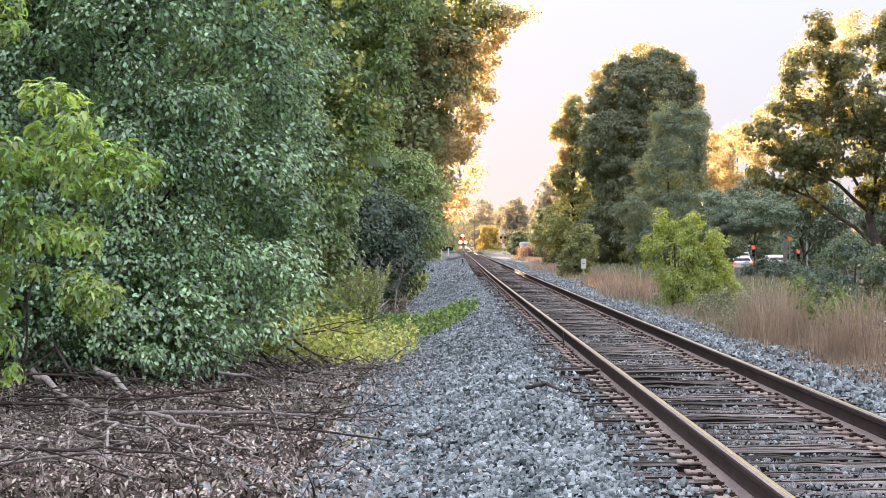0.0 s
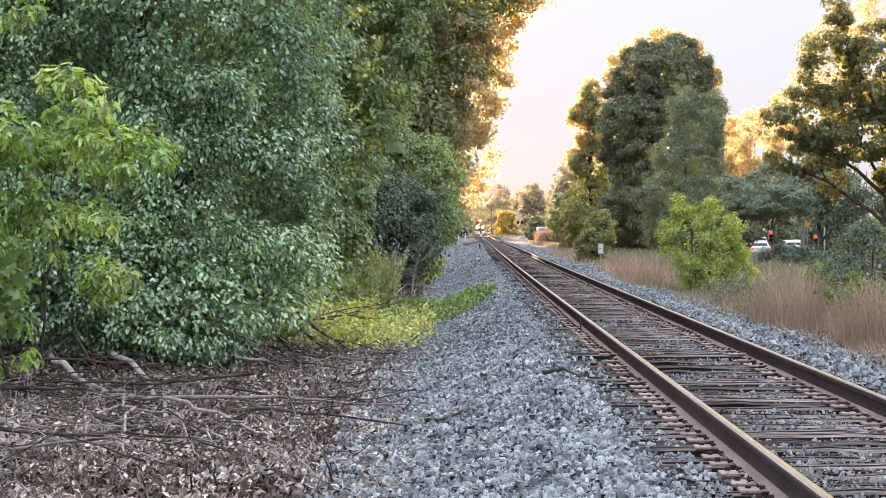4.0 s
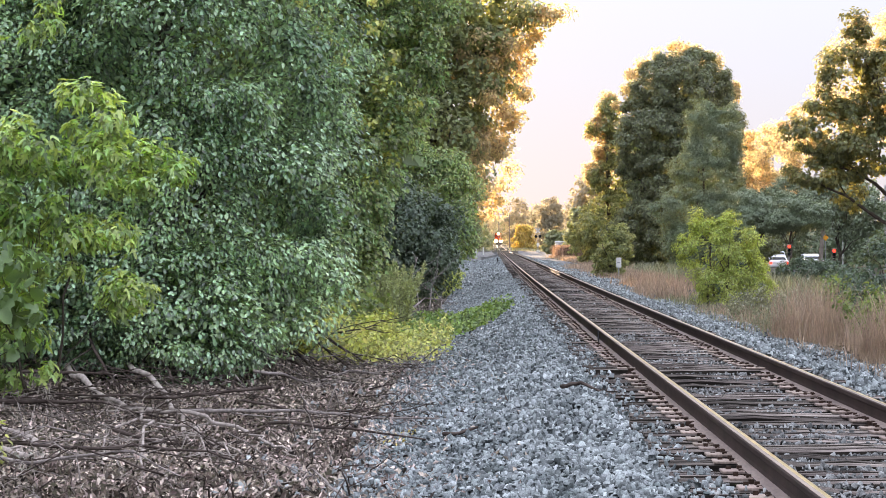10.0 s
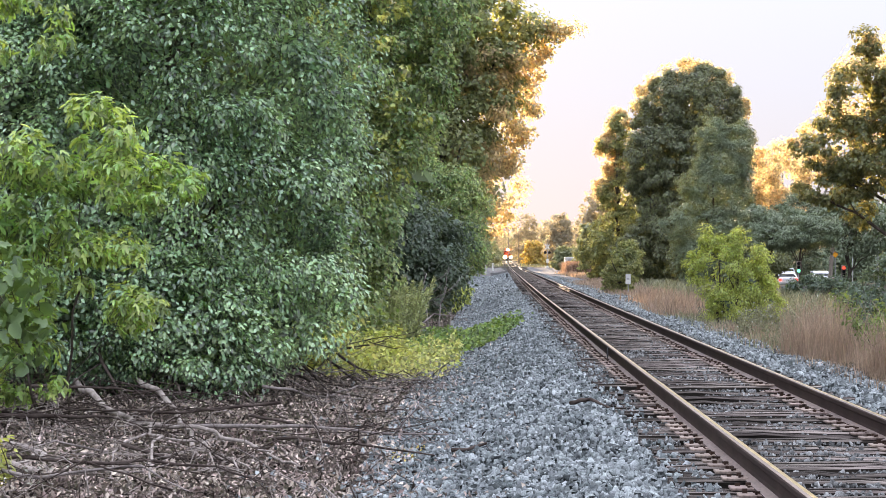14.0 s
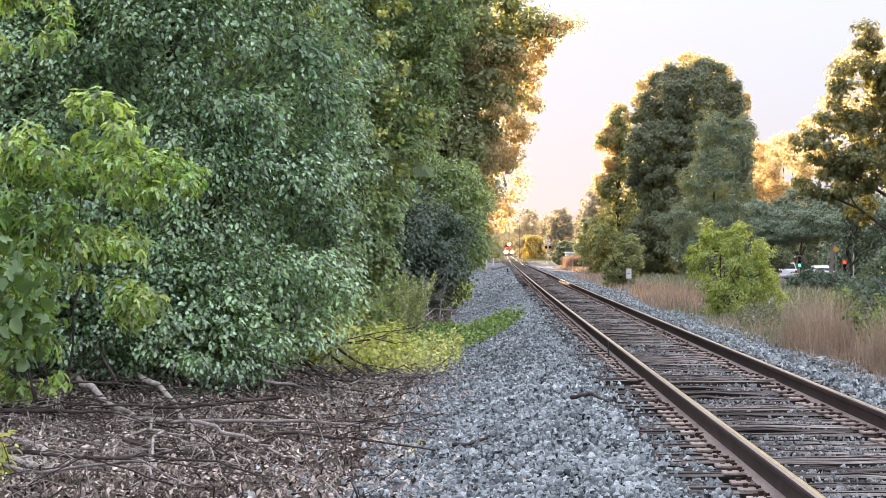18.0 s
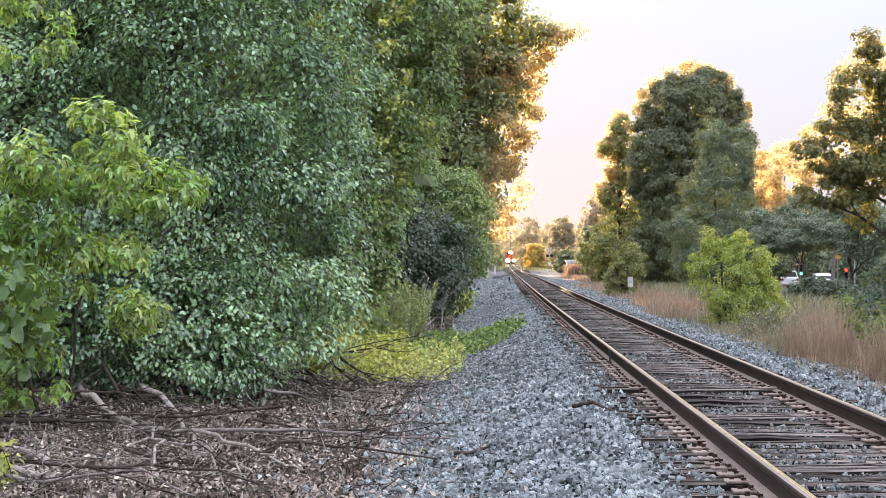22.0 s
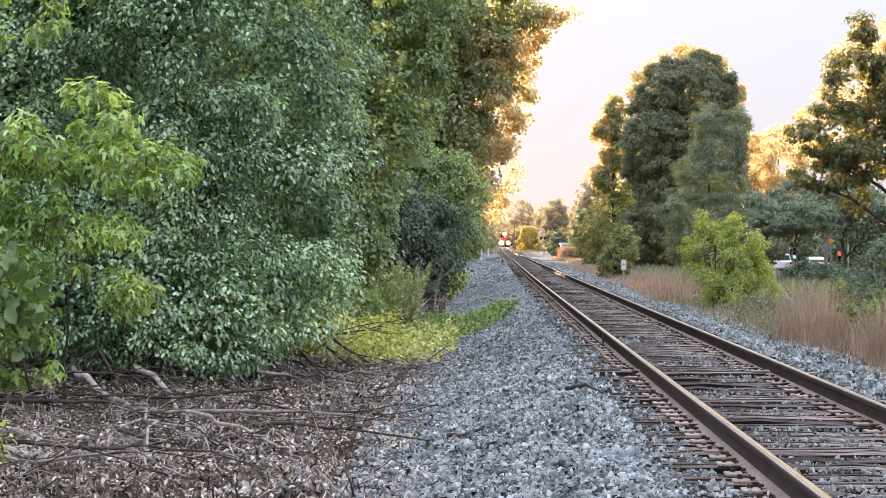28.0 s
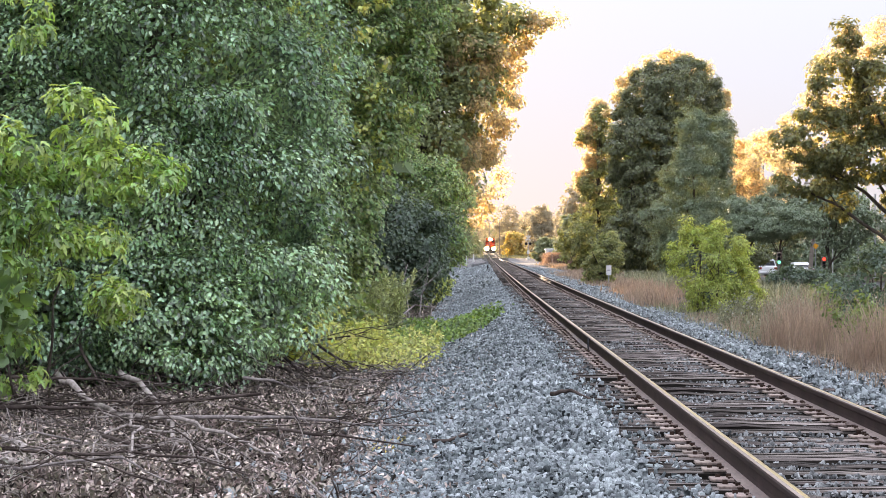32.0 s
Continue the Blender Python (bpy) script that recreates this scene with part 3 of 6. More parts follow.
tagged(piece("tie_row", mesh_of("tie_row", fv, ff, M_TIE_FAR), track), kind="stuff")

# tie plates, spikes and rail anchors
bm = bmesh.new()
box(bm, -0.225, 0.225, -0.098, 0.098, 0.0, 0.02, 0.004)
box(bm, -0.10, -0.08, -0.09, 0.09, 0.014, 0.026)
box(bm, 0.08, 0.10, -0.09, 0.09, 0.014, 0.026)
PLATE = bpy.data.meshes.new("tie_plate")
bm.to_mesh(PLATE)
bm.free()
PLATE.materials.append(M_PLATE)
spike_v, spike_f, plate_v, plate_f = [], [], [], []


def block(vs, fs, x, y, z, dx, dy, dz):
    o = len(vs)
    vs += [(x + sx * dx, y + sy * dy, z + sz * dz) for sz in (0, 1) for sx, sy in ((-1, -1), (1, -1), (1, 1), (-1, 1))]
    fs += [(o + 4, o + 5, o + 6, o + 7), (o, o + 1, o + 5, o + 4), (o + 1, o + 2, o + 6, o + 5), (o + 2, o + 3, o + 7, o + 6), (o + 3, o, o + 4, o + 7)]


for k, x, y, z, turn in tie_places:
    if k < -5 or k > 420:
        continue
    cx = track_x(y) - 2.563
    for side in (-1, 1):
        if 0 <= k < 150:
            piece("tie_plate", PLATE, track, "", pose(cx + side * 0.7525, y, z + 0.018, 0, 0, turn))
        else:
            block(plate_v, plate_f, cx + side * 0.7525, y, z + 0.018, 0.225, 0.098, 0.018)
        if k < 260:
            for dx, dy in ((-0.098, -0.05), (-0.098, 0.05), (0.098, 0.05), (-0.17, 0.04), (0.17, -0.04)):
                block(spike_v, spike_f, cx + side * 0.7525 + dx, y + dy + tie_rng.gauss(0, 0.01), z + 0.03, 0.016, 0.014, 0.012 + tie_rng.random() * 0.025)
            for dx in (-0.075, 0.075):
                for dy in (-0.135, 0.135):
                    if tie_rng.random() < 0.75:
                        block(spike_v, spike_f, cx + side * 0.7525 + dx, y + dy, z - 0.03, 0.034, 0.02, 0.066)
tagged(piece("far_tie_plates", mesh_of("far_tie_plates", plate_v, plate_f, M_PLATE), track), kind="stuff")
tagged(piece("spike_and_anchor_set", mesh_of("spike_and_anchor_set", spike_v, spike_f, M_SPIKE), track), kind="stuff")
bm = bmesh.new()
rod(bm, (-0.80, 33.62, 0.04), (-0.80, 33.72, 0.20), 0.012, 0.012, 6)
rod(bm, (-0.80, 33.72, 0.20), (-0.77, 33.74, 0.19), 0.014, 0.014, 6)
part("bond_wire", bm, M_DARK, track, "short dark bond wire across the rail joint")

# ballast stones
tagged(stones("ballast_stones", 95000, (-1.15, 1.3), (12.5, 90), lambda x, y: ground_z(x + track_x(y) - 2.563, y) + 0.015, (0.025, 0.052), 11, 1.45, -0.05), "loose grey crushed stones on the west shoulder of the track", "ballast", kind="stuff")
tagged(stones("ballast_stones", 30000, (3.75, 6.1), (18, 110), lambda x, y: ground_z(x + track_x(y) - 2.563, y) + 0.02, (0.032, 0.068), 12, 1.4, 0.05), "loose grey crushed stones on the east shoulder of the track", "ballast", kind="stuff")
tagged(stones("ballast_stones", 72000, (1.25, 3.9), (11, 105), lambda x, y: -0.012 + 0.035 * noise.noise((x * 1.5, y * 1.1, 5)) + track_z(y), (0.016, 0.038), 13, 1.6, 0.1, cribs=True, mat=M_STONE_DULL), "loose grey crushed stones between the wooden ties", "ballast", kind="stuff")
tagged(stones("ballast_stones", 1500, (1.15, 1.5), (11, 90), lambda x, y: 0.02 + track_z(y), (0.022, 0.05), 17, 1.5, 0.1), "grey stones spilled over the west ends of the ties", "ballast", kind="stuff")
tagged(stones("ballast_stones", 1200, (3.65, 4.0), (16, 90), lambda x, y: 0.02 + track_z(y), (0.022, 0.05), 18, 1.5, 0.1), "grey stones spilled over the east ends of the ties", "ballast", kind="stuff")
tagged(stones("ballast_stones", 9000, (-1.15, 1.3), (-6, 12.6), lambda x, y: ground_z(x, y) + 0.015, (0.03, 0.06), 19, 1.0, -0.05), "loose grey crushed stones beside the track", "ballast", kind="stuff")
tagged(stones("ballast_stones", 9000, (3.75, 5.7), (-6, 18.2), lambda x, y: ground_z(x, y) + 0.015, (0.03, 0.06), 20, 1.0, -0.05), "loose grey crushed stones beside the east rail", "ballast", kind="stuff")
tagged(stones("ballast_stones", 7000, (1.25, 3.9), (-6, 11.2), lambda x, y: -0.012, (0.02, 0.045), 21, 1.0, 0.1, cribs=True, mat=M_STONE_DULL), "loose grey crushed stones between the nearest ties", "ballast", kind="stuff")

tagged(stones("ballast_stones", 42000, (-2.8, 1.3), (86, 240), lambda x, y: ground_z(x + track_x(y) - 2.563, y) + 0.01, (0.05, 0.11), 14, 1.3, 0.2), "grey crushed stones on the far west shoulder", "ballast", kind="stuff")
tagged(stones("ballast_stones", 24000, (3.8, 6.6), (106, 240), lambda x, y: ground_z(x + track_x(y) - 2.563, y) + 0.01, (0.05, 0.11), 15, 1.3, 0.2), "grey crushed stones on the far east shoulder", "ballast", kind="stuff")
tagged(stones("ballast_stones", 260, (-2.2, -0.8), (17, 50), lambda x, y: ground_z(x, y) + 0.02, (0.03, 0.075), 16, 1.5, 0.1), "stray grey stones among dry leaves", "ballast", kind="stuff")

# ---- trees and shrubs west of the track ----
def gz(x, y):
    return ground_z(x, y)


tree("small_leaved_tree", -4.6, 33.0, gz(-4.6, 33), 9.5,
     [(0.2, -1.0, 2.4, 2.5, 2.0, 2.2), (0.5, -0.5, 4.8, 2.5, 2.2, 2.2), (-2.6, -1.2, 3.4, 2.6, 2.0, 2.8), (0.0, 0, 7.4, 3.2, 2.6, 2.2), (1.3, 0.3, 3.2, 1.5, 1.5, 1.8), (-1.6, -1.8, 1.2, 2.4, 1.4, 1.1), (0.9, -0.8, 1.35, 1.5, 1.2, 0.9), (-1.2, -1.7, 2.7, 1.7, 1.2, 1.8), (0.1, -2.1, 4.7, 1.7, 1.0, 2.0), (-0.9, -2.0, 6.9, 2.2, 1.2, 1.9), (0.3, -2.2, 2.6, 1.2, 0.8, 1.3), (0.2, -2.9, 5.0, 0.9, 0.5, 0.9), (-0.3, -2.9, 6.3, 1.1, 0.5, 0.9), (0.3, -2.8, 3.4, 0.8, 0.5, 0.8), (0.2, -2.6, 1.2, 1.3, 0.6, 0.7), (-1.3, -2.8, 1.1, 1.2, 0.6, 0.6), (1.5, -1.6, 1.05, 1.1, 0.7, 0.65), (0.6, -2.7, 0.65, 1.2, 0.6, 0.5)],
     800, 0.40, 205000, (0.05, 0.095), M_LEAF_MAIN, 21, "dense grey-green small-leaved tree hanging over a pile of dead branches", up=0.85, trunk_r=0.16, boughs=8, limbs=14, droop=0.8, core=0.1)
tree("light_leaved_sapling", -5.0, 25.0, gz(-5.0, 25), 3.8,
     [(0.7, 0, 3.3, 0.45, 0.4, 0.35), (1.15, -0.1, 2.75, 0.6, 0.5, 0.28), (0.2, 0, 3.05, 0.6, 0.5, 0.35), (0.1, 0, 2.45, 0.6, 0.5, 0.33), (0.2, -0.1, 1.85, 0.6, 0.5, 0.28), (0.9, -0.1, 2.1, 0.3, 0.3, 0.2), (-0.5, 0, 1.3, 0.6, 0.5, 0.45), (-0.2, 0, 0.7, 0.5, 0.4, 0.35), (-0.9, 0, 2.6, 0.7, 0.6, 0.9), (1.13, -0.1, 1.35, 0.35, 0.3, 0.16), (-0.75, 1.5, 4.7, 0.8, 0.6, 0.4)],
     84, 0.19, 7400, (0.09, 0.165), M_LEAF_SAPLING, 22, "light green sapling with long drooping compound leaves", trunk_r=0.02, boughs=4, limbs=10, shape="pointed", droop=1.1, stems=2, core=0, chaos=0.7)
young_maple = tree("young_maple", -5.3, 23.4, gz(-5.3, 23.4), 2.4,
     [(0.1, 0, 1.75, 0.5, 0.4, 0.4), (0.35, 0, 1.1, 0.45, 0.4, 0.4), (-0.4, 0, 1.3, 0.5, 0.5, 0.7)],
     24, 0.2, 60, (0.10, 0.15), M_LEAF_YOUNG, 28, "young maple with broad bright green leaves", trunk_r=0.015, limbs=6, shape="broad", droop=0.9, stems=2, core=0)
# its large leaves, one by one
lr = np.random.default_rng(88)
unit_leaves = [leaf_mesh("leaf", np.zeros((1, 3)), np.array([[0.0, 0, 1]]), np.array([[1.0, 0, 0]]), np.array([1.0]), M_LEAF_YOUNG, s) for s in ("lobed", "broad")]
lc, lo = clumps_of([(0.1, 0, 1.75, 0.5, 0.4, 0.4), (0.35, 0, 1.1, 0.45, 0.4, 0.4), (-0.4, 0, 1.3, 0.5, 0.5, 0.7)], 60, lr, (0.5, 1.0))
for p, nv, av, sz in zip(*leaf_cloud(lc, lo, 0.2, 280, lr, 0.4, 0.8, 0.9, (0.13, 0.2))):
    q = Vector(nv).to_track_quat("Z", "X") @ Euler((0, 0, lr.uniform(0, math.tau))).to_quaternion()
    piece("leaf", unit_leaves[0 if lr.random() < 0.8 else 1], young_maple, "", Matrix.LocRotScale(p, q, (sz, sz, sz)))
tree("vine_covered_tree", -3.6, 46.0, gz(-3.6, 46), 11.0,
     [(0.3, 0, 3.0, 1.6, 1.6, 2.2), (0.5, 0, 5.8, 1.9, 1.8, 2.0), (0, 0, 8.5, 2.4, 2.4, 2.4), (1.0, -0.4, 4.4, 1.2, 1.2, 1.0), (0.4, -0.6, 1.6, 1.2, 1.0, 1.0), (1.7, 0, 5.3, 1.2, 1.2, 1.3), (1.9, 0.2, 7.2, 1.4, 1.3, 1.5), (0.9, -0.4, 2.6, 0.9, 0.8, 1.1)],
     380, 0.36, 92000, (0.055, 0.105), M_LEAF_CLIMBER, 23, "olive-green tree with climbing vine and yellowing leaves", shape="lobed", up=0.8, trunk_r=0.18, boughs=4, limbs=10, droop=0.9)
climber = bpy.data.objects["vine_covered_tree"]
turned = np.random.default_rng(175)
spots, outward = clumps_of([(0.9, -1.6, 6.6, 1.3, 0.5, 1.3), (1.5, -1.3, 4.7, 0.8, 0.5, 0.7), (0.2, -1.8, 8.2, 1.3, 0.5, 1.0), (1.6, -1.0, 3.4, 0.5, 0.4, 0.4)], 60, turned, (0.5, 1.0))
piece("turning_vine", leaf_mesh("turning_vine", *leaf_cloud(spots, outward, 0.2, 1300, turned, 0.5, 0.7, 0.6, (0.08, 0.14)), M_LEAF_YELLOW, "lobed"), climber, "yellowing vine leaves in the crown")
tree("dark_shrub", -2.6, 68.0, gz(-2.6, 68), 5.5,
     [(0, 0, 2.0, 1.9, 1.8, 1.7), (-1.9, -1.0, 2.2, 1.5, 1.6, 1.9), (0.6, -0.4, 1.3, 1.2, 1.2, 1.0), (-0.9, 0, 3.2, 1.3, 1.3, 1.0)],
     240, 0.5, 40000, (0.09, 0.15), M_LEAF_DARK, 24, "dark green thicket with bare stems at its foot", "shrub", 0.08, shape="rhomb", boughs=2, limbs=12, stems=4)
overhanging = tree("overhanging_tree", -2.6, 92.0, gz(-2.6, 92), 15.0,
     [(0.4, 0, 6.0, 2.6, 2.6, 3.0), (1.7, 0, 9.0, 2.1, 1.2, 2.1), (2.8, 0, 11.6, 1.8, 1.0, 1.5), (-0.6, 0, 11.5, 3.4, 3.2, 3.0), (4.8, 0.3, 11.2, 0.6, 0.3, 0.12), (2.6, 0.3, 10.9, 0.9, 0.5, 0.8), (-0.2, -0.5, 3.4, 2.2, 2.2, 2.2)],
     230, 0.7, 46000, (0.12, 0.21), M_LEAF_SHADE, 25, "tall tree leaning over the track, its edge glowing in low sun", trunk_r=0.26, boughs=4, limbs=16, lean=(1.2, 0), shape="lobed", core=0.05, chaos=0.6)
tree("far_overhanging_tree", -2.6, 124.0, gz(-2.6, 124), 9.5,
     [(3.1, 0, 5.6, 1.5, 0.9, 1.6), (3.0, 0, 4.0, 1.0, 0.8, 0.9), (1.6, 0, 6.2, 2.0, 1.0, 2.0), (-0.4, 0, 3.6, 2.2, 1.2, 2.8)],
     110, 0.42, 8500, (0.14, 0.25), M_LEAF_BACKLIT, 26, "tree reaching out to the track, backlight painted into its golden leaves", trunk_r=0.2, limbs=10)
def painted_sun_edge(root, ells, n, size, mat, seed, clump=0.5):
    """Thin outer leaves at a crown's edge, the low sun's glow painted into their gold colour."""
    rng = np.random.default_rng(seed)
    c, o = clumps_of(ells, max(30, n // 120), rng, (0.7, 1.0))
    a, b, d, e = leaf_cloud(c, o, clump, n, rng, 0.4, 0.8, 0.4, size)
    piece("sunlit_bough", leaf_mesh("sunlit_bough", a, b, d, e, mat, "rhomb"), root, "thin leaves with the light from behind painted in gold")


painted_sun_edge(overhanging, [(3.4, 0.9, 8.2, 1.3, 0.8, 1.6), (3.9, 0.9, 10.3, 1.3, 0.8, 1.4), (2.9, 1.4, 6.2, 1.0, 0.8, 1.0), (5.4, 0.4, 11.2, 0.8, 0.4, 0.22), (2.4, 1.8, 9.4, 1.4, 0.8, 1.6), (2.2, 2.4, 5.0, 1.2, 0.8, 0.9), (3.0, -0.8, 7.6, 0.9, 0.6, 0.8), (2.6, -0.9, 9.8, 1.2, 0.6, 0.9), (2.2, -0.6, 5.8, 0.9, 0.6, 0.7)], 17000, (0.13, 0.21), M_LEAF_BACKLIT, 171)
tree("green_shrub", -1.35, 80.0, gz(-1.35, 80), 4.2,
     [(0.6, 0, 3.2, 0.95, 0.8, 1.0), (0.3, 0, 2.1, 0.95, 0.8, 0.8), (0.1, 0, 4.3, 0.95, 0.9, 0.8), (-0.8, 0, 3.6, 1.0, 1.0, 1.5), (-1.7, 0, 4.7, 1.4, 1.2, 1.5), (-3.0, 0, 5.2, 1.5, 1.2, 1.6)], 240, 0.36, 34000, (0.08, 0.14), M_LEAF_CLIMBER, 29, "mid-green shrub leaning out beside the dark thicket", "shrub", 0.06, limbs=8, stems=3)
# Mostly hidden trees, added to keep the low sun off the track.
WEST_ROW = [(-7.8, 36, 9), (-9.5, 44, 11), (-7.6, 56, 11), (-10.5, 66, 13), (-6.5, 78, 12), (-11, 86, 14), (-8.5, 104, 14), (-7.0, 122, 10.5),
            (-12, 128, 14), (-8.5, 146, 11), (-12, 166, 12), (-6.5, 190, 9), (-6.5, 214, 17), (-7.5, 240, 17), (-10, 272, 18), (-8.5, 306, 17), (-12, 340, 13), (-9, 376, 12), (-15, 60, 15), (-17, 84, 16), (-15, 108, 16), (-18, 134, 17), (-15, 160, 16), (-17, 188, 17), (-15, 226, 12), (-18, 262, 17), (-16, 300, 16), (-18, 342, 16)]
for k, (x, y, h) in enumerate(WEST_ROW):
    w = h * 0.27
    tree("sun_blocking_tree", x, y, gz(x, y), h, [(0, 0, h * 0.68, w, w, h * 0.3), (0.3, 0, h * 0.4, w * 1.05, w, h * 0.28), (-0.3, 0.2, h * 0.18, w * 0.9, w * 0.9, h * 0.17)],
         110, h * 0.07, 3200, (0.5, 0.85), M_LEAF_OLIVE if k % 3 else M_LEAF_DARK, 60 + k, "mostly hidden broadleaf tree added to shade the railway", trunk_r=0.2, limbs=6, shape="rhomb")

# ---- trees and shrubs east of the track ----
tree("light_green_bush", 7.0, 65.0, gz(7.0, 65), 2.7,
     [(-0.35, 0, 1.35, 0.8, 0.9, 0.95), (-0.55, 0, 2.15, 0.42, 0.5, 0.45), (0.0, 0, 2.2, 0.3, 0.4, 0.4), (0.45, 0.1, 1.15, 0.6, 0.8, 0.7), (0.75, 0, 1.85, 0.28, 0.4, 0.35), (0.0, -0.3, 0.6, 0.9, 0.9, 0.45), (1.1, 0, 0.5, 0.4, 0.5, 0.4), (-0.75, 0, 2.5, 0.14, 0.2, 0.3), (0.2, 0, 2.5, 0.14, 0.2, 0.3), (0.9, 0, 2.2, 0.12, 0.2, 0.25), (-1.1, 0, 1.7, 0.2, 0.3, 0.35), (1.0, 0, 1.2, 0.3, 0.3, 0.25)],
     90, 0.2, 17000, (0.07, 0.12), M_LEAF_LIGHT, 31, "bright yellow-green bush beside the gravel", "shrub", 0.05, boughs=3, limbs=10, shape="lance", stems=4, up=0.7, fill=(0.6, 1.05))
tree("green_shrub", 6.9, 118.0, gz(6.9, 118), 3.0,
     [(0.2, 0, 1.5, 0.8, 0.9, 0.9), (0.3, 0, 2.3, 0.45, 0.5, 0.5), (-0.2, 0, 0.8, 0.8, 0.8, 0.7), (0.8, 0, 1.9, 0.3, 0.4, 0.3)], 50, 0.26, 7000, (0.10, 0.17), M_LEAF_WARM, 32, "medium green shrub at the edge of the trees", "shrub", 0.06, limbs=8, stems=3)
ivy = tree("ivy_clad_tree", 16.6, 190.0, gz(16.6, 190), 18.5,
     [(0.6, 0, 15.2, 3.8, 3.6, 3.0), (-0.6, 0, 11.5, 4.3, 4.0, 4.2), (0.2, 0, 7.5, 4.6, 4.2, 4.4), (-0.6, 0, 3.5, 4.6, 4.2, 3.4), (2.2, 0, 12.0, 3.0, 3.0, 3.6)],
     760, 0.55, 100000, (0.16, 0.28), M_LEAF_IVY, 33, "tall dark tree wholly clad in ivy, backlight painted gold at its edges", trunk_r=0.4, limbs=10, boughs=3, fill=(0.92, 1.03), droop=0.6, shape="oval", core=0.2, chaos=0.4, up=0.45)
painted_sun_edge(ivy, [(-1.5, 3, 16.8, 2.3, 1.2, 1.5), (1.6, 3, 17.4, 2.5, 1.2, 1.4), (-4.1, 3, 13.6, 1.0, 1.2, 2.2), (4.8, 3, 14.0, 0.8, 1.2, 2.4), (0.3, 2, 18.4, 2.1, 1.2, 0.7)], 9000, (0.2, 0.34), M_LEAF_BACKLIT, 172, 0.6)
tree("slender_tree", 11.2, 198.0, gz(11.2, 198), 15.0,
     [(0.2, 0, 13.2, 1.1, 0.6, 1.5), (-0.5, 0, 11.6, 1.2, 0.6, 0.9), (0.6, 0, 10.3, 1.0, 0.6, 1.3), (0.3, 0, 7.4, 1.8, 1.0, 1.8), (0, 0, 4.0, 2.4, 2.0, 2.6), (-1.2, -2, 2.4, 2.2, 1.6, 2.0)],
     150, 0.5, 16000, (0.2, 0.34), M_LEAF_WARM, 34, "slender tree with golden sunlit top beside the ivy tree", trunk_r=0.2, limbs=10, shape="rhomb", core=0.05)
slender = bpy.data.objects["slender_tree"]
painted_sun_edge(slender, [(0.2, 0.9, 13.4, 1.2, 0.8, 1.6), (-0.6, 0.9, 11.7, 1.4, 0.8, 1.1), (0.3, 0.9, 10.2, 1.3, 0.8, 1.2), (-0.5, 1.0, 8.0, 1.4, 0.8, 1.4)], 12000, (0.18, 0.3), M_LEAF_BACKLIT, 173)
tree("feathery_tree", 14.8, 150.0, gz(14.8, 150), 11.8,
     [(-0.1, 0, 10.3, 0.8, 1.0, 1.6), (1.5, 0, 9.6, 0.9, 1.0, 1.5), (0.7, 0, 8.2, 1.8, 1.5, 1.6), (0.3, 0, 6.5, 2.1, 1.8, 2.2), (-0.6, 0, 4.2, 2.4, 2.0, 1.8), (0.4, 0, 2.2, 2.8, 2.2, 1.8)],
     420, 0.42, 62000, (0.11, 0.2), M_LEAF_FEATHER, 35, "soft feathery grey-green tree before the ivy tree", trunk_r=0.14, limbs=10, shape="lance", flat=0.7, fill=(0.7, 1.12))
tree("grey_green_tree", 21.5, 172.0, gz(21.5, 172), 7.5,
     [(-1.5, 0, 5.0, 2.6, 2.0, 1.6), (1.6, 0, 4.9, 2.6, 2.0, 1.4), (0, 0, 4.5, 3.6, 2.4, 1.1), (3.6, 0, 4.7, 2.0, 1.6, 1.0), (-3.2, 0, 3.4, 1.8, 1.6, 1.6)],
     260, 0.5, 60000, (0.10, 0.18), M_LEAF_FEATHER, 36, "low spreading grey-green tree in shade", trunk_r=0.16, limbs=9, shape="rhomb", flat=0.5)
for k, (x, y, h) in enumerate([(29.0, 250, 15.5), (34.0, 262, 16.5)]):
    tree("golden_tree", x, y, gz(x, y), h, [(0, 0, h * 0.72, 3.0, 2.6, h * 0.26), (0.5, 0, h * 0.48, 3.6, 3.0, h * 0.24), (-1.8, 0, h * 0.6, 2.0, 2.0, h * 0.2)],
         190, 0.7, 17000, (0.25, 0.42), M_LEAF_BACKLIT, 40 + k, "thin-leaved tree with the low sun's glow painted into its gold leaves", trunk_r=0.22, limbs=12, shape="rhomb", core=0)
maple = tree("maple_tree", 18.2, 96.0, gz(18.2, 96), 12.0,
     [(-2.6, 0, 9.4, 1.3, 1.3, 1.7), (-2.2, 0, 11.3, 0.45, 0.5, 0.9), (1.5, 0, 11.2, 1.6, 1.6, 1.2), (-3.2, 0, 7.2, 2.2, 1.8, 1.3), (-1.2, 0, 6.4, 2.6, 2.2, 1.1), (0.6, 0, 9.0, 2.6, 2.6, 2.4), (2.2, 0, 6.6, 3.0, 2.6, 2.4), (-3.6, -0.4, 5.4, 1.6, 1.3, 0.55), (-2.4, -0.4, 4.3, 0.7, 0.7, 0.45), (1.2, 0, 4.6, 2.0, 1.8, 0.8)],
     300, 0.38, 40000, (0.11, 0.19), M_LEAF_MAPLE, 51, "green maple with a dark trunk, gold at its sunlit edge", trunk_r=0.25, limbs=9, boughs=3, lean=(-0.1, 0), core=0.03, shape="lobed", chaos=0.6, up=0.6)
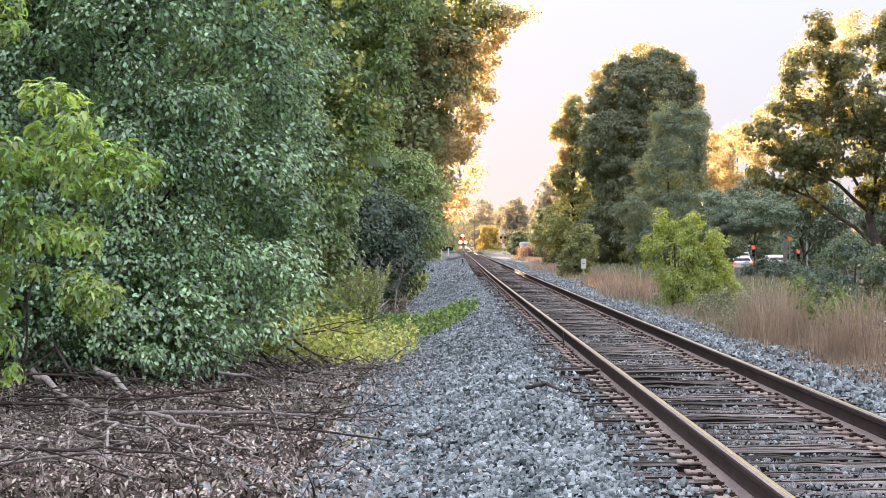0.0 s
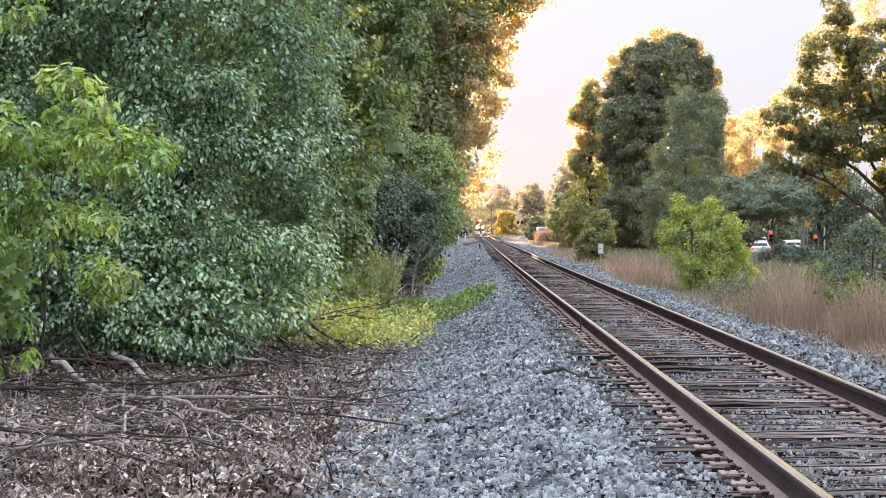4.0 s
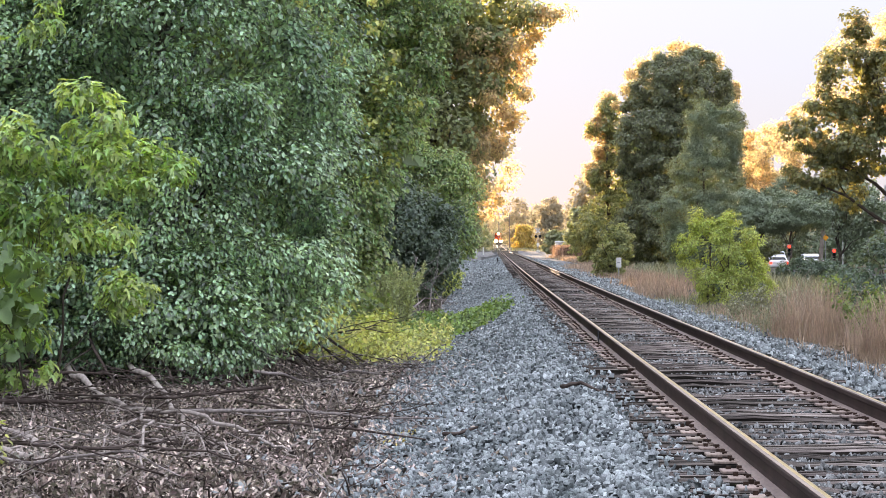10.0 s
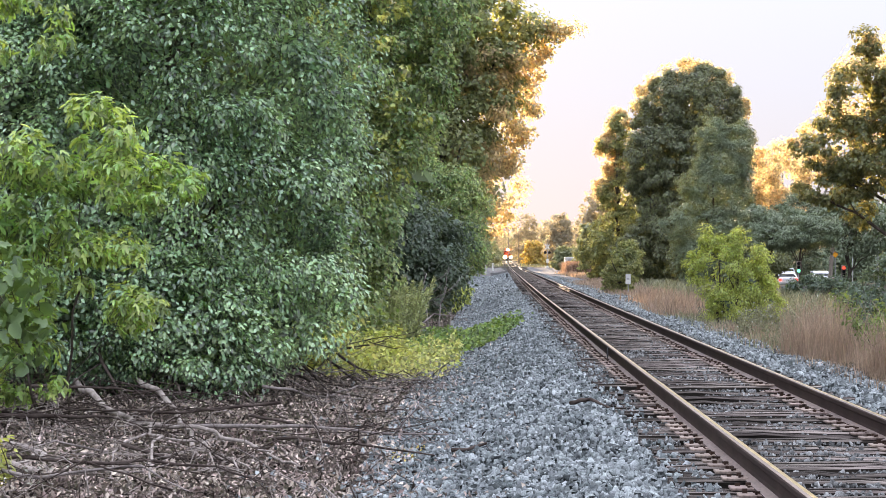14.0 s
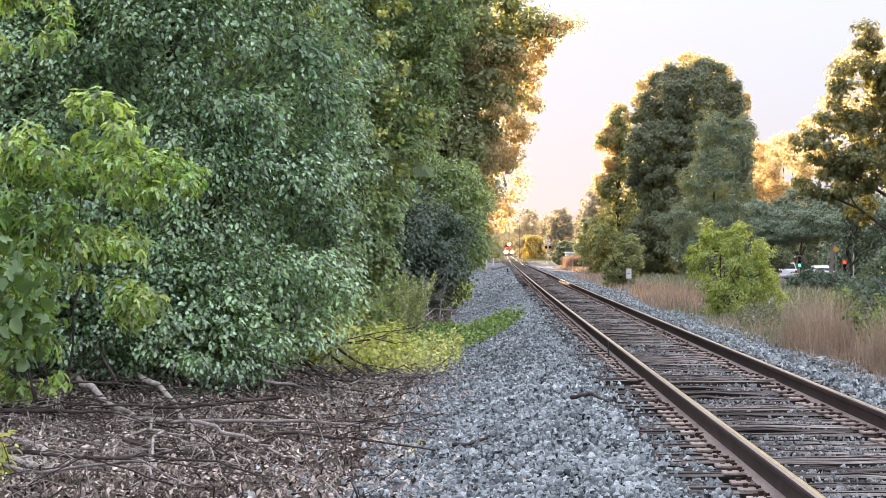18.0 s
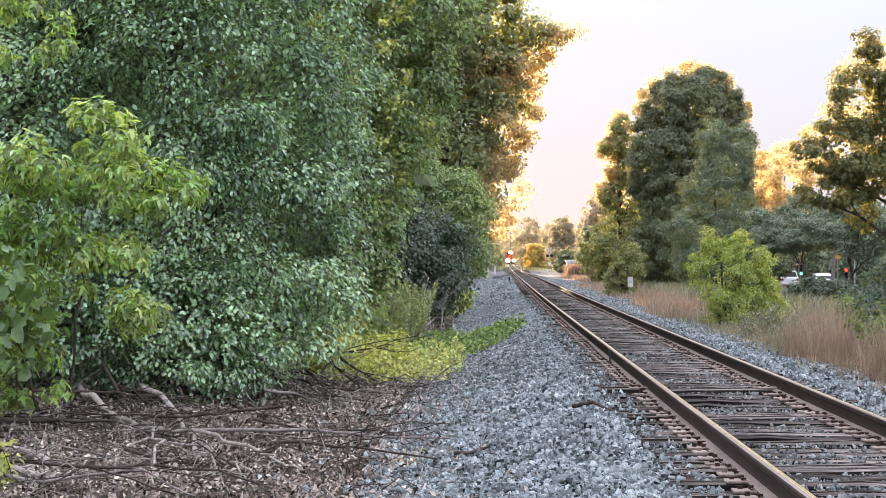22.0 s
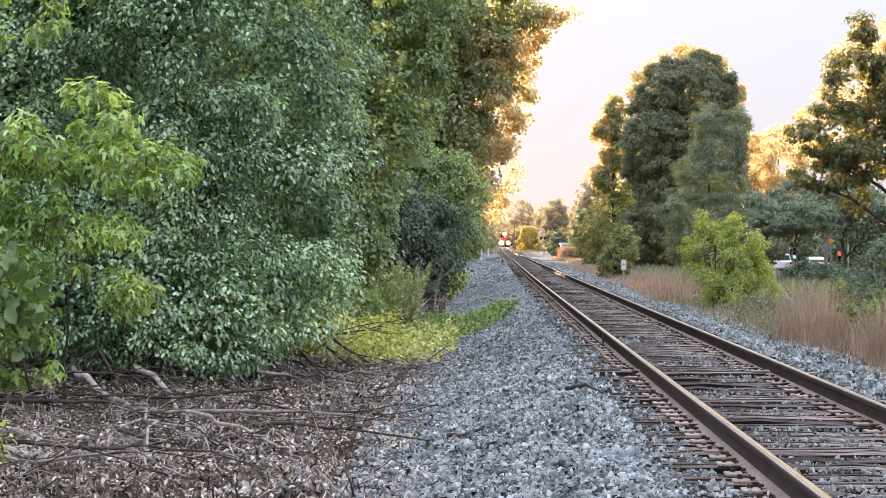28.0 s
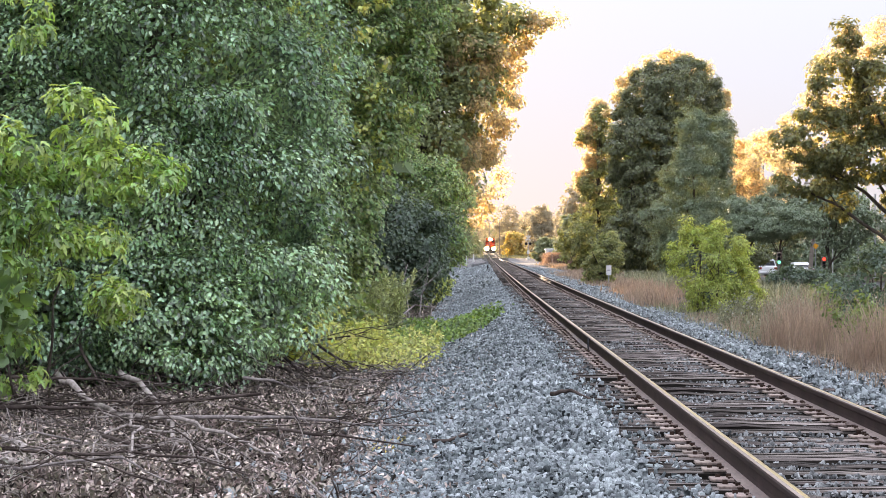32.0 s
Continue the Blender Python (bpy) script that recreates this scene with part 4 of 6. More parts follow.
painted_sun_edge(maple, [(-2.7, 1.3, 9.5, 1.5, 1.0, 1.8), (-3.6, 1.6, 7.2, 2.2, 1.0, 1.3), (-2.2, 0.4, 11.3, 0.5, 0.5, 0.9), (0.4, 1.8, 11.2, 2.2, 1.0, 1.3), (-1.0, 2.0, 8.2, 2.0, 1.0, 1.2)], 13000, (0.11, 0.19), M_LEAF_BACKLIT, 174, 0.5)
tree("dark_round_bush", 16.0, 112.0, gz(16.0, 112), 1.8,
     [(0, 0, 0.75, 1.2, 1.2, 0.75), (1.2, 0, 0.7, 0.9, 0.9, 0.65)], 50, 0.26, 7000, (0.09, 0.15), M_LEAF_DARK, 52, "low dark green bush before the street", "shrub", 0.05, limbs=6, stems=3)
tree("dark_round_bush", 18.2, 150.0, gz(18.2, 150), 2.9,
     [(0, 0, 1.7, 1.0, 1.0, 0.8), (0.9, 0, 2.1, 0.8, 0.9, 0.6), (-1.3, 0, 1.6, 1.0, 0.9, 1.0)], 60, 0.3, 8000, (0.1, 0.17), M_LEAF_IVY, 56, "brownish green bush before the street", "shrub", 0.05, limbs=8, stems=3)
tree("dark_round_bush", 8.1, 71.0, gz(8.1, 71), 1.5,
     [(0, 0, 0.7, 0.7, 0.9, 0.55), (-0.3, 0, 1.1, 0.45, 0.6, 0.4), (-0.6, 0, 0.5, 0.6, 0.6, 0.4)], 60, 0.24, 7000, (0.06, 0.11), M_LEAF_DARK, 54, "dark green bush beside the pale green one", "shrub", 0.05, limbs=8, stems=3)
tree("dark_round_bush", 10.4, 58.0, gz(10.4, 58), 2.4,
     [(0, 0, 1.1, 1.0, 1.2, 0.9), (1.3, 0, 0.8, 1.0, 0.9, 0.8), (-0.7, 0, 0.6, 0.8, 0.8, 0.5)], 60, 0.26, 9000, (0.06, 0.11), M_LEAF_DARK, 53, "dark green bush behind tall dry grass", "shrub", 0.05, limbs=8, stems=3)
for k, (x, y, h) in enumerate([(29.5, 186, 8.5), (35.5, 178, 8.0), (25.0, 232, 9.5), (41.0, 200, 10.0), (33, 240, 10)]):
    tree("grey_green_tree", x, y, gz(x, y), h, [(-1.2, 0, h * 0.62, 2.4, 2.0, h * 0.25), (1.4, 0, h * 0.6, 2.5, 2.0, h * 0.24), (0, 0, h * 0.8, 2.2, 2.0, h * 0.18)],
         120, 0.6, 11000, (0.18, 0.3), M_LEAF_FEATHER, 160 + k, "grey-green street tree in shade", trunk_r=0.16, limbs=8, shape="rhomb", core=0.1)
# Added out of sight behind the ivy to throw shade on the street.
for k, (x, y, h) in enumerate([(19, 236, 16), (22.5, 250, 16)]):
    tree("sun_blocking_tree", x, y, gz(x, y), h, [(0, 0, h * 0.66, 3.6, 3.4, h * 0.3), (0, 0, h * 0.35, 4.0, 3.6, h * 0.3)], 100, 1.0, 6000, (0.45, 0.7), M_LEAF_OLIVE, 180 + k, "tall green tree added behind the ivy-clad tree to shade the street", trunk_r=0.25, limbs=6, shape="rhomb", core=0.2)
FAR = [(-4.6, 140, 4.5, 1.9, "s"), (-4.4, 165, 4.0, 1.8, "s"), (-4.2, 200, 4.5, 1.9, "s"), (-4.4, 240, 5.0, 2.2, "s"), (-4.2, 280, 4.5, 2.0, "s"), (-4.6, 330, 5.0, 2.4, "s"), (-4.4, 378, 5.0, 2.2, "s"), (-4.0, 450, 7, 3.0, "o"), (-4.5, 505, 9, 4.0, "o"),
    # x, y, height, width, leaf
    (16.0, 330, 13, 3.0, "w"), (21.0, 340, 11, 3.4, "w"), (14.0, 300, 7, 2.6, "o"), (17.5, 285, 6.0, 3.0, "o"), (13.5, 395, 4.2, 2.4, "o"), (19, 430, 6, 4.0, "o"),
    (10.6, 520, 6.2, 3.0, "g"), (13.5, 530, 5.0, 3.6, "g"), (16.5, 560, 8, 4, "o"), (14.8, 470, 11.5, 3.2, "w"), (11.5, 700, 16, 5, "w"), (3.0, 1050, 17, 7, "w"), (23.5, 560, 12.5, 5, "w"), (28.5, 600, 12, 5, "w"), (33, 640, 13, 5, "w"), (18.0, 640, 13.5, 5.5, "w"),
    (24, 720, 14, 6, "w"), (19, 800, 12, 6, "o"), (-2.5, 560, 9, 4, "o"), (-6, 640, 12, 5, "o"), (-2, 720, 11, 5, "o"), (-8, 480, 12, 5, "o"), (-3, 850, 13, 6, "o"), (15.5, 1010, 15, 8, "o"), (7, 1090, 13, 8, "o"), (-4, 1000, 15, 8, "o"), (24, 980, 16, 8, "w"), (36, 900, 16, 8, "w")]
# The w and o leaves have haze painted into their colour.
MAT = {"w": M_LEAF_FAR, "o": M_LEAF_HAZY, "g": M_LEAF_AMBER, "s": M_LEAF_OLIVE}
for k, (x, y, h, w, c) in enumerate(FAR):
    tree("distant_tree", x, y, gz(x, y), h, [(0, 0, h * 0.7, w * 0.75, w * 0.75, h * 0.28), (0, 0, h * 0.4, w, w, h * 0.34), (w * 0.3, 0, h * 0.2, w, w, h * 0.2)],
         130, h * 0.06, 7000 if y > 400 else 3600, (0.36, 0.62) if y > 400 else (0.5, 0.85), MAT[c], 80 + k, "hazy golden tree beyond the level crossing" if c != "o" else "distant olive tree, haze painted into its leaf colour", trunk_r=0.25, limbs=5, shape="rhomb", core=0.15)


# ---- grasses, weeds and litter ----
def tuft_field(name, spots, n, height, mat, seed, label, category="grass", width=0.012, spread=0.25, lean=0.22):
    """Grass blades in tufts: each a bent strip of three quads."""
    rng = np.random.default_rng(seed)
    s = np.array(spots, float)
    k = rng.integers(0, len(s), n)
    x = s[k, 0] + rng.normal(0, spread, n) * s[k, 2]
    y = s[k, 1] + rng.normal(0, spread * 2, n) * s[k, 2]
    z = np.array([ground_z(a, b) for a, b in zip(x, y)])
    h = rng.uniform(height[0], height[1], n) * s[k, 3]
    dx, dy = rng.normal(0, lean, n) * h, rng.normal(0, lean, n) * h
    a = rng.uniform(0, math.pi, n)
    w = width * rng.uniform(0.6, 1.4, n)
    rows = []
    for s_, taper in ((0, 1), (0.45, 0.9), (0.8, 0.6), (1.0, 0.15)):
        px, py, pz = x + dx * s_ ** 1.8, y + dy * s_ ** 1.8, z + h * s_ * (1 - 0.12 * s_)
        for sg in (-1, 1):
            rows.append(np.stack([px + sg * w * taper * np.cos(a), py + sg * w * taper * np.sin(a), pz], axis=1))
    v = np.stack(rows, axis=1).reshape(-1, 3)
    f = np.array([[0, 1, 3, 2], [2, 3, 5, 4], [4, 5, 7, 6]])
    faces = (np.arange(n)[:, None, None] * 8 + f[None]).reshape(-1, 4)
    return tagged(piece(name, mesh_of(name, v, faces, mat)), label, category, kind="stuff")


gr = random.Random(7)
tall = [(gr.uniform(5.95, 6.85), gr.uniform(41, 46), 1, gr.uniform(0.75, 1.0)) for _ in range(13)] + [(gr.uniform(6.1, 6.9), gr.uniform(34.5, 38), 0.9, gr.uniform(0.75, 0.95)) for _ in range(8)] + [(gr.uniform(6.2, 8.5), gr.uniform(36, 50), 1, gr.uniform(0.4, 0.65)) for _ in range(14)]
tuft_field("tall_dry_grass", tall, 3800, (0.3, 1.65), M_DRY, 5, "tall dry tan grass standing beside the gravel", width=0.0045, spread=0.14, lean=0.2)
tuft_field("tall_dry_grass", [(gr.uniform(5.7, 6.9), gr.uniform(74, 92), 1, gr.uniform(0.5, 0.9)) for _ in range(12)], 1100, (0.35, 1.2), M_DRY, 6, "tan dry grass between shrub and gravel", width=0.01)
tuft_field("verge_grass", [(gr.uniform(5.9, 8.5), gr.uniform(46, 72), 1.5, 1) for _ in range(60)], 3600, (0.1, 0.36), M_LEAF_WEED, 8, "low green and grey verge grass", width=0.008)
tuft_field("verge_grass", [(gr.uniform(6.6, 9.5), gr.uniform(90, 180), 2, 1) for _ in range(90)], 9000, (0.15, 0.45), M_DRY, 9, "pale dry verge grass along the gravel", width=0.014)
tuft_field("russet_grass", [(gr.uniform(10.6, 12.6), gr.uniform(288, 308), 1.6, 1) for _ in range(40)], 4500, (1.2, 2.0), M_DRY_RED, 10, "russet dry grass stand near the crossing", width=0.03)
tuft_field("verge_grass", [(gr.uniform(9.4, 11.8), gr.uniform(180, 300), 2, 1) for _ in range(90)], 4000, (0.2, 0.5), M_DRY, 14, "pale dry verge grass towards the crossing", width=0.03)

EAST_ROW = [(40, 120, 9), (46, 150, 11), (38, 185, 10), (45, 210, 12), (55, 180, 13), (60, 240, 14), (66, 290, 15), (80, 260, 15), (52, 320, 14), (75, 340, 15), (95, 320, 16), (62, 110, 12)]
for k, (x, y, h) in enumerate(EAST_ROW):
    w = h * 0.34
    tree("street_tree", x, y, gz(x, y), h, [(0, 0, h * 0.66, w, w, h * 0.3), (0.3, 0, h * 0.36, w * 1.1, w, h * 0.28)],
         80, h * 0.07, 3200, (0.4, 0.65), M_LEAF_OLIVE if k % 2 else M_LEAF_FEATHER, 110 + k, "hazy green tree beyond the street", trunk_r=0.2, limbs=5, shape="rhomb")

# unseen wood behind the belt of trees in the west, added to block the low sun
wr = np.random.default_rng(78)
n = 15000
pos = np.stack([wr.uniform(-34, -19, n), wr.uniform(30, 560, n), np.zeros(n)], axis=1)
pos[:, 2] = (14 + 3 * np.sin(pos[:, 1] * 0.11) + 2 * np.sin(pos[:, 0] * 0.6 + pos[:, 1] * 0.3)) * wr.random(n) ** 0.8
tagged(piece("deep_wood", leaf_mesh("deep_wood", pos, wr.normal(0, 1, (n, 3)), wr.normal(0, 1, (n, 3)), wr.uniform(1.2, 2.0, n), M_LEAF_OLIVE, "rhomb")),
       "unseen green wood added to block the low sun", "woods", kind="stuff")

# woods that close the view
wr = np.random.default_rng(77)
n = 26000
wx, wy = wr.uniform(-520, 620, n), wr.uniform(1130, 1260, n)
crest = 13 + 5 * np.sin(wx * 0.05) + 3 * np.sin(wx * 0.17 + 2)
pos = np.stack([wx, wy, crest * wr.random(n) ** 0.7], axis=1)
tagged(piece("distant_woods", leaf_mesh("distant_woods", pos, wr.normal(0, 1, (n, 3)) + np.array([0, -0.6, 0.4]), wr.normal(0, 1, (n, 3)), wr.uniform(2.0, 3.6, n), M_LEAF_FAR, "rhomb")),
       "olive woods closing the view, haze painted into their leaf colour", "woods", kind="stuff")


# ---- undergrowth and ground cover west of the track ----
def plant(name, x, y, height, spread, n, mat, seed, label, category="plant", shape="oval", size=(0.05, 0.1), stems=6, clump=0.12):
    """A leafy plant: stems from one root, leaves along the upper half of each."""
    rng = np.random.default_rng(seed)
    root = tagged(base(name, x, y, gz(x, y)), label, category)
    paths, pos, out = [], [], []
    for k in range(stems):
        tip = np.array([rng.normal(0, spread * 0.5), rng.normal(0, spread * 0.5), height * rng.uniform(0.65, 1.0)])
        p = bent((rng.normal(0, 0.05), rng.normal(0, 0.05), -0.03), tip, 6, 0.02, rng, 0.05)
        paths.append((p, 0.008, 0.003))
        for q in p[1:]:
            pos.append(q)
            out.append((tip[0], tip[1], 0.4))
    for q in paths:
        piece("stem", tubes("stem", [q], M_TWIG_DARK if mat not in (M_LEAF_WEED, M_GOLDENROD) else mat, 4), root)
    a, b, c, d = leaf_cloud(np.array(pos), np.array(out), clump, n, rng, 0.5, 0.7, 0.2, size)
    ok = a[:, 2] > 0.0
    piece("leaves", leaf_mesh("leaves", a[ok], b[ok], c[ok], d[ok], mat, shape), root)
    return root


def cover(name, x0, x1, y0, y1, n, height, size, mat, seed, label, shape="broad", edge=0.5, category="ground cover", slant=0.0):
    """Low leaves spread over the ground in an uneven patch."""
    rng = np.random.default_rng(seed)
    x, y = rng.uniform(x0, x1, n), rng.uniform(y0, y1, n)
    u, v = 2 * (x - x0) / (x1 - x0) - 1, 2 * (y - y0) / (y1 - y0) - 1
    wob = np.array([noise.noise((a * 1.3, b * 0.6, seed)) for a, b in zip(x, y)])
    fine = np.array([noise.noise((a * 4.0, b * 1.6, seed + 7)) for a, b in zip(x, y)])
    ok = u * u + v * v + 0.7 * rng.random(n) ** 2 < 1.1 + edge * wob + 0.9 * fine
    x, y, wob = x[ok] + slant * (y[ok] - (y0 + y1) / 2), y[ok], wob[ok]
    z = np.array([gz(a, b) for a, b in zip(x, y)]) + height * rng.random(len(x)) * (1 + 1.2 * wob + 0.8 * fine[ok]) + 0.03
    pos = np.stack([x, y, z], axis=1)
    nor = rng.normal(0, 0.75, (len(x), 3)) + np.array([0, -0.35, 0.8])
    return tagged(piece(name, leaf_mesh(name, pos, nor, rng.normal(0, 1, (len(x), 3)), rng.uniform(size[0], size[1], len(x)), mat, shape)), label, category, kind="stuff")


cover("ground_vine", -2.2, 0.5, 42, 56.5, 13000, 0.15, (0.05, 0.095), M_LEAF_VINE, 3, "low bright green vine creeping over the gravel edge", slant=0.1)
# The sunlit patch of ground is painted by this vine's bright leaf colour.
cover("yellow_vine", -3.1, -0.45, 34.6, 43.5, 5200, 0.34, (0.04, 0.08), M_LEAF_YELLOW, 4, "yellow-green vine at the litter's edge, brightened to paint a sunlit patch", "lobed")
cover("undergrowth", -6.5, -2.0, 38, 66, 12000, 0.7, (0.08, 0.14), M_LEAF_OLIVE, 5, "olive undergrowth beneath the trees")
for k, (x, y, h, n, m) in enumerate([(-3.0, 42.5, 0.65, 700, M_LEAF_YELLOW), (-3.7, 43.5, 0.85, 800, M_LEAF_YELLOW), (-2.4, 40.2, 0.45, 600, M_LEAF_YELLOW), (-4.3, 41, 1.6, 1500, M_LEAF_OLIVE), (-1.6, 39.3, 0.4, 350, M_LEAF_YELLOW), (-5.0, 43, 1.8, 1500, M_LEAF_OLIVE), (-2.6, 41.5, 0.55, 800, M_LEAF_YELLOW), (-2.9, 44, 0.8, 900, M_LEAF_YELLOW), (-2.1, 43.2, 0.5, 700, M_LEAF_YELLOW), (-3.3, 41.6, 1.3, 1000, M_LEAF_OLIVE), (-1.5, 41.0, 0.4, 500, M_LEAF_YELLOW), (-2.6, 36.5, 0.75, 600, M_LEAF_YELLOW), (-2.2, 36.8, 0.6, 500, M_LEAF_YELLOW), (-3.0, 37.5, 0.95, 700, M_LEAF_YELLOW), (-2.7, 38.3, 0.85, 700, M_LEAF_YELLOW), (-1.9, 37.2, 0.4, 400, M_LEAF_YELLOW)]):
    plant("leafy_weed", x, y, h, 0.7, n, m, 130 + k, "yellow-green leafy weed, brightened to paint sunlight at the wood's edge" if m is M_LEAF_YELLOW else "olive leafy weed under the trees", "weed", "oval", (0.07, 0.12), 7, 0.2)


def plume(x, y, h, lean, seed):
    """A goldenrod stalk: a leaning stem set all round with narrow leaves that rise along it and shorten towards the tip."""
    rng = np.random.default_rng(seed)
    root = tagged(base("goldenrod", x, y, gz(x, y)), "feathery grey-green goldenrod stalk at the wood's edge", "weed", "goldenrod stand")
    stem = bent((0, 0, -0.03), (lean * h, rng.normal(0, 0.05), h), 8, 0.012, rng)
    piece("stem", tubes("stem", [(stem, 0.008, 0.003)], M_GOLDENROD, 4), root)
    n = 420
    f = 0.12 + 0.88 * rng.random(n) ** 0.8
    at = np.stack([np.interp(f * 7, np.arange(8), stem[:, c]) for c in range(3)], axis=1)
    a = rng.uniform(0, math.tau, n)
    ring = np.stack([np.cos(a), np.sin(a), np.zeros(n)], axis=1)
    side = at + ring * (0.16 * (1.08 - f) * rng.random(n))[:, None]
    piece("leaves", leaf_mesh("leaves", side, ring * 0.5 + rng.normal(0, 0.4, (n, 3)) + np.array([0, -0.3, 0.5]), ring * 0.7 + np.array([lean, 0, 1.1]), rng.uniform(0.07, 0.17, n) * (1.15 - 0.6 * f), M_GOLDENROD, "lance"), root)


pr, STEMS = random.Random(61), []
for k in range(20):
    plume(-2.75 + 1.05 * pr.random(), 50.6 + 3.2 * pr.random(), pr.uniform(0.85, 1.65), pr.uniform(0.05, 0.4), 500 + k)
for k in range(5):
    branch_x = -2.2 + 0.28 * k
    STEMS.append([(branch_x, 61.0 + 0.4 * pr.random(), 0.03), (branch_x + pr.uniform(-0.1, 0.2), 61.6, pr.uniform(0.3, 0.7)), (branch_x + pr.uniform(-0.2, 0.5), 62.0, pr.uniform(0.5, 1.3))])
for k, (x, y, h) in enumerate([(-1.6, 73, 1.1), (-1.2, 78, 0.9), (-1.0, 88, 0.8), (-1.9, 82, 1.2)]):
    plant("leafy_weed", x, y, h, 0.6, 700, M_LEAF_LIGHT, 150 + k, "light green weed at the foot of the thicket", "weed", "oval", (0.08, 0.14), 6, 0.18)
plant("leafy_weed", -4.15, 18.9, 0.35, 0.3, 160, M_LEAF_YELLOW, 156, "small yellow-green weed in dry leaves", "weed", "oval", (0.06, 0.1), 4, 0.1)


# ---- dead leaves and branches ----
def litter(name, n, x0, x1, y0, y1, seed, label):
    rng = np.random.default_rng(seed)
    y = y0 + (y1 - y0) * rng.random(n) ** 1.5
    x = rng.uniform(x0, x1, n)
    edge = np.array([-0.75 + 0.5 * noise.noise((0, q * 0.5, 9)) for q in y])
    ok = rng.random(n) < 1 / (1 + np.exp((x - edge) / 0.16)) + 0.04
    x, y = x[ok], y[ok]
    m = len(x)
    z = np.array([gz(a, b) for a, b in zip(x, y)]) + 0.012 + 0.08 * rng.random(m) ** 2
    nor = rng.normal(0, 0.9, (m, 3)) + np.array([0, -0.2, 0.6])
    return tagged(piece(name, leaf_mesh(name, np.stack([x, y, z], axis=1), nor, rng.normal(0, 1, (m, 3)), rng.uniform(0.035, 0.085, m), M_LITTER, "curl")), label, "leaf litter", kind="stuff")


litter("leaf_litter", 70000, -8.0, 0.4, 15.5, 46, 31, "brown dead leaves covering the ground below the trees")
litter("leaf_litter", 9000, -5.0, 0.4, 44, 82, 32, "brown dead leaves at the foot of the thicket")

br = np.random.default_rng(19)


def branch(pts, r0, r1, mat, label, twigs=4, name="dead_branch"):
    """A fallen branch: crooked main stem with side twigs, lying on the litter."""
    pts = np.array([(x, y, gz(x, y) + h) for x, y, h in pts], float)
    dense = []
    for a, b in zip(pts, pts[1:]):
        dense += list(bent(a, b, 5, 0.012 * np.linalg.norm(b - a), br)[:-1])
    dense = np.array(dense + [pts[-1]])
    root = tagged(new(name, tubes(name, [(dense, r0, r1)], mat, 7)), label, "branch")
    for _ in range(twigs):
        k = br.integers(1, len(dense) - 1)
        d = dense[min(k + 1, len(dense) - 1)] - dense[k - 1]
        d = d / (np.linalg.norm(d) + 1e-6)
        tip = dense[k] + (d + br.normal(0, 0.6, 3) * np.array([1, 1, 0.3])) * br.uniform(0.4, 1.3)
        if dense[:, 0].max() < 0.2:
            tip[0] = min(tip[0], -0.45)
        tip[2] = max(gz(tip[0], tip[1]) + 0.02, tip[2])
        piece("twig", tubes("twig", [(bent(dense[k], tip, 6, 0.03, br), r0 * 0.35, 0.004)], mat, 5), root)
    return root


branch([(-5.5, 30.0, 0.25), (-4.5, 26.4, 0.16), (-3.7, 24.4, 0.14), (-3.03, 23.6, 0.16), (-2.15, 21.4, 0.12), (-1.65, 20.0, 0.08)], 0.042, 0.01, M_TWIG_PALE, "long pale dead branch fallen across the litter", 8)
branch([(-3.1, 23.7, 0.17), (-2.73, 23.6, 0.18), (-1.92, 23.8, 0.16), (-0.92, 23.3, 0.1), (-0.4, 23.2, 0.06)], 0.026, 0.008, M_TWIG, "thin dead branch reaching to the gravel", 5)
branch([(-4.8, 30.6, 0.3), (-3.64, 26.3, 0.14), (-2.7, 21.2, 0.06)], 0.04, 0.022, M_TWIG_PALE, "thick grey dead branch lying on dry leaves", 4)
branch([(-3.6, 24.0, 0.16), (-3.0, 20.0, 0.12), (-2.55, 16.9, 0.06)], 0.018, 0.007, M_TWIG_PALE, "pale forked dead stick", 7)
branch([(-3.5, 23.0, 0.14), (-3.5, 21.0, 0.16), (-3.1, 18.5, 0.05)], 0.014, 0.005, M_TWIG_PALE, "pale forked dead stick", 5)
branch([(-3.35, 22.6, 0.14), (-2.7, 21.5, 0.2), (-2.3, 19.4, 0.05)], 0.014, 0.005, M_TWIG_PALE, "pale forked dead stick", 5)
branch([(-2.9, 22.0, 0.1), (-2.3, 20.2, 0.16), (-1.9, 18.2, 0.05)], 0.014, 0.005, M_TWIG_PALE, "pale forked dead stick", 5)
branch([(-2.2, 23.0, 0.1), (-1.3, 21.5, 0.16), (-0.5, 20.8, 0.08)], 0.02, 0.007, M_TWIG_DARK, "dark bare stick at the gravel edge", 4)
branch([(-5.2, 23.2, 0.05), (-4.6, 22.2, 0.08), (-4.1, 21.4, 0.04)], 0.045, 0.03, M_TWIG_PALE, "short pale log among dry leaves", 1)
branch([(-4.7, 21.0, 0.05), (-4.2, 20.2, 0.06), (-3.7, 19.6, 0.03)], 0.04, 0.025, M_TWIG_PALE, "short pale log among dry leaves", 1)
branch([(-3.7, 38.5, 0.5), (-2.9, 37.0, 0.42), (-2.2, 36.0, 0.5), (-1.6, 36.2, 0.62)], 0.03, 0.006, M_TWIG_DARK, "dark bare branch over yellow vine", 6)
branch([(-4.1, 38.0, 0.7), (-3.3, 35.5, 0.3), (-2.6, 33.5, 0.05)], 0.05, 0.025, M_TWIG_DARK, "dark broken limb leaning to the ground", 4)
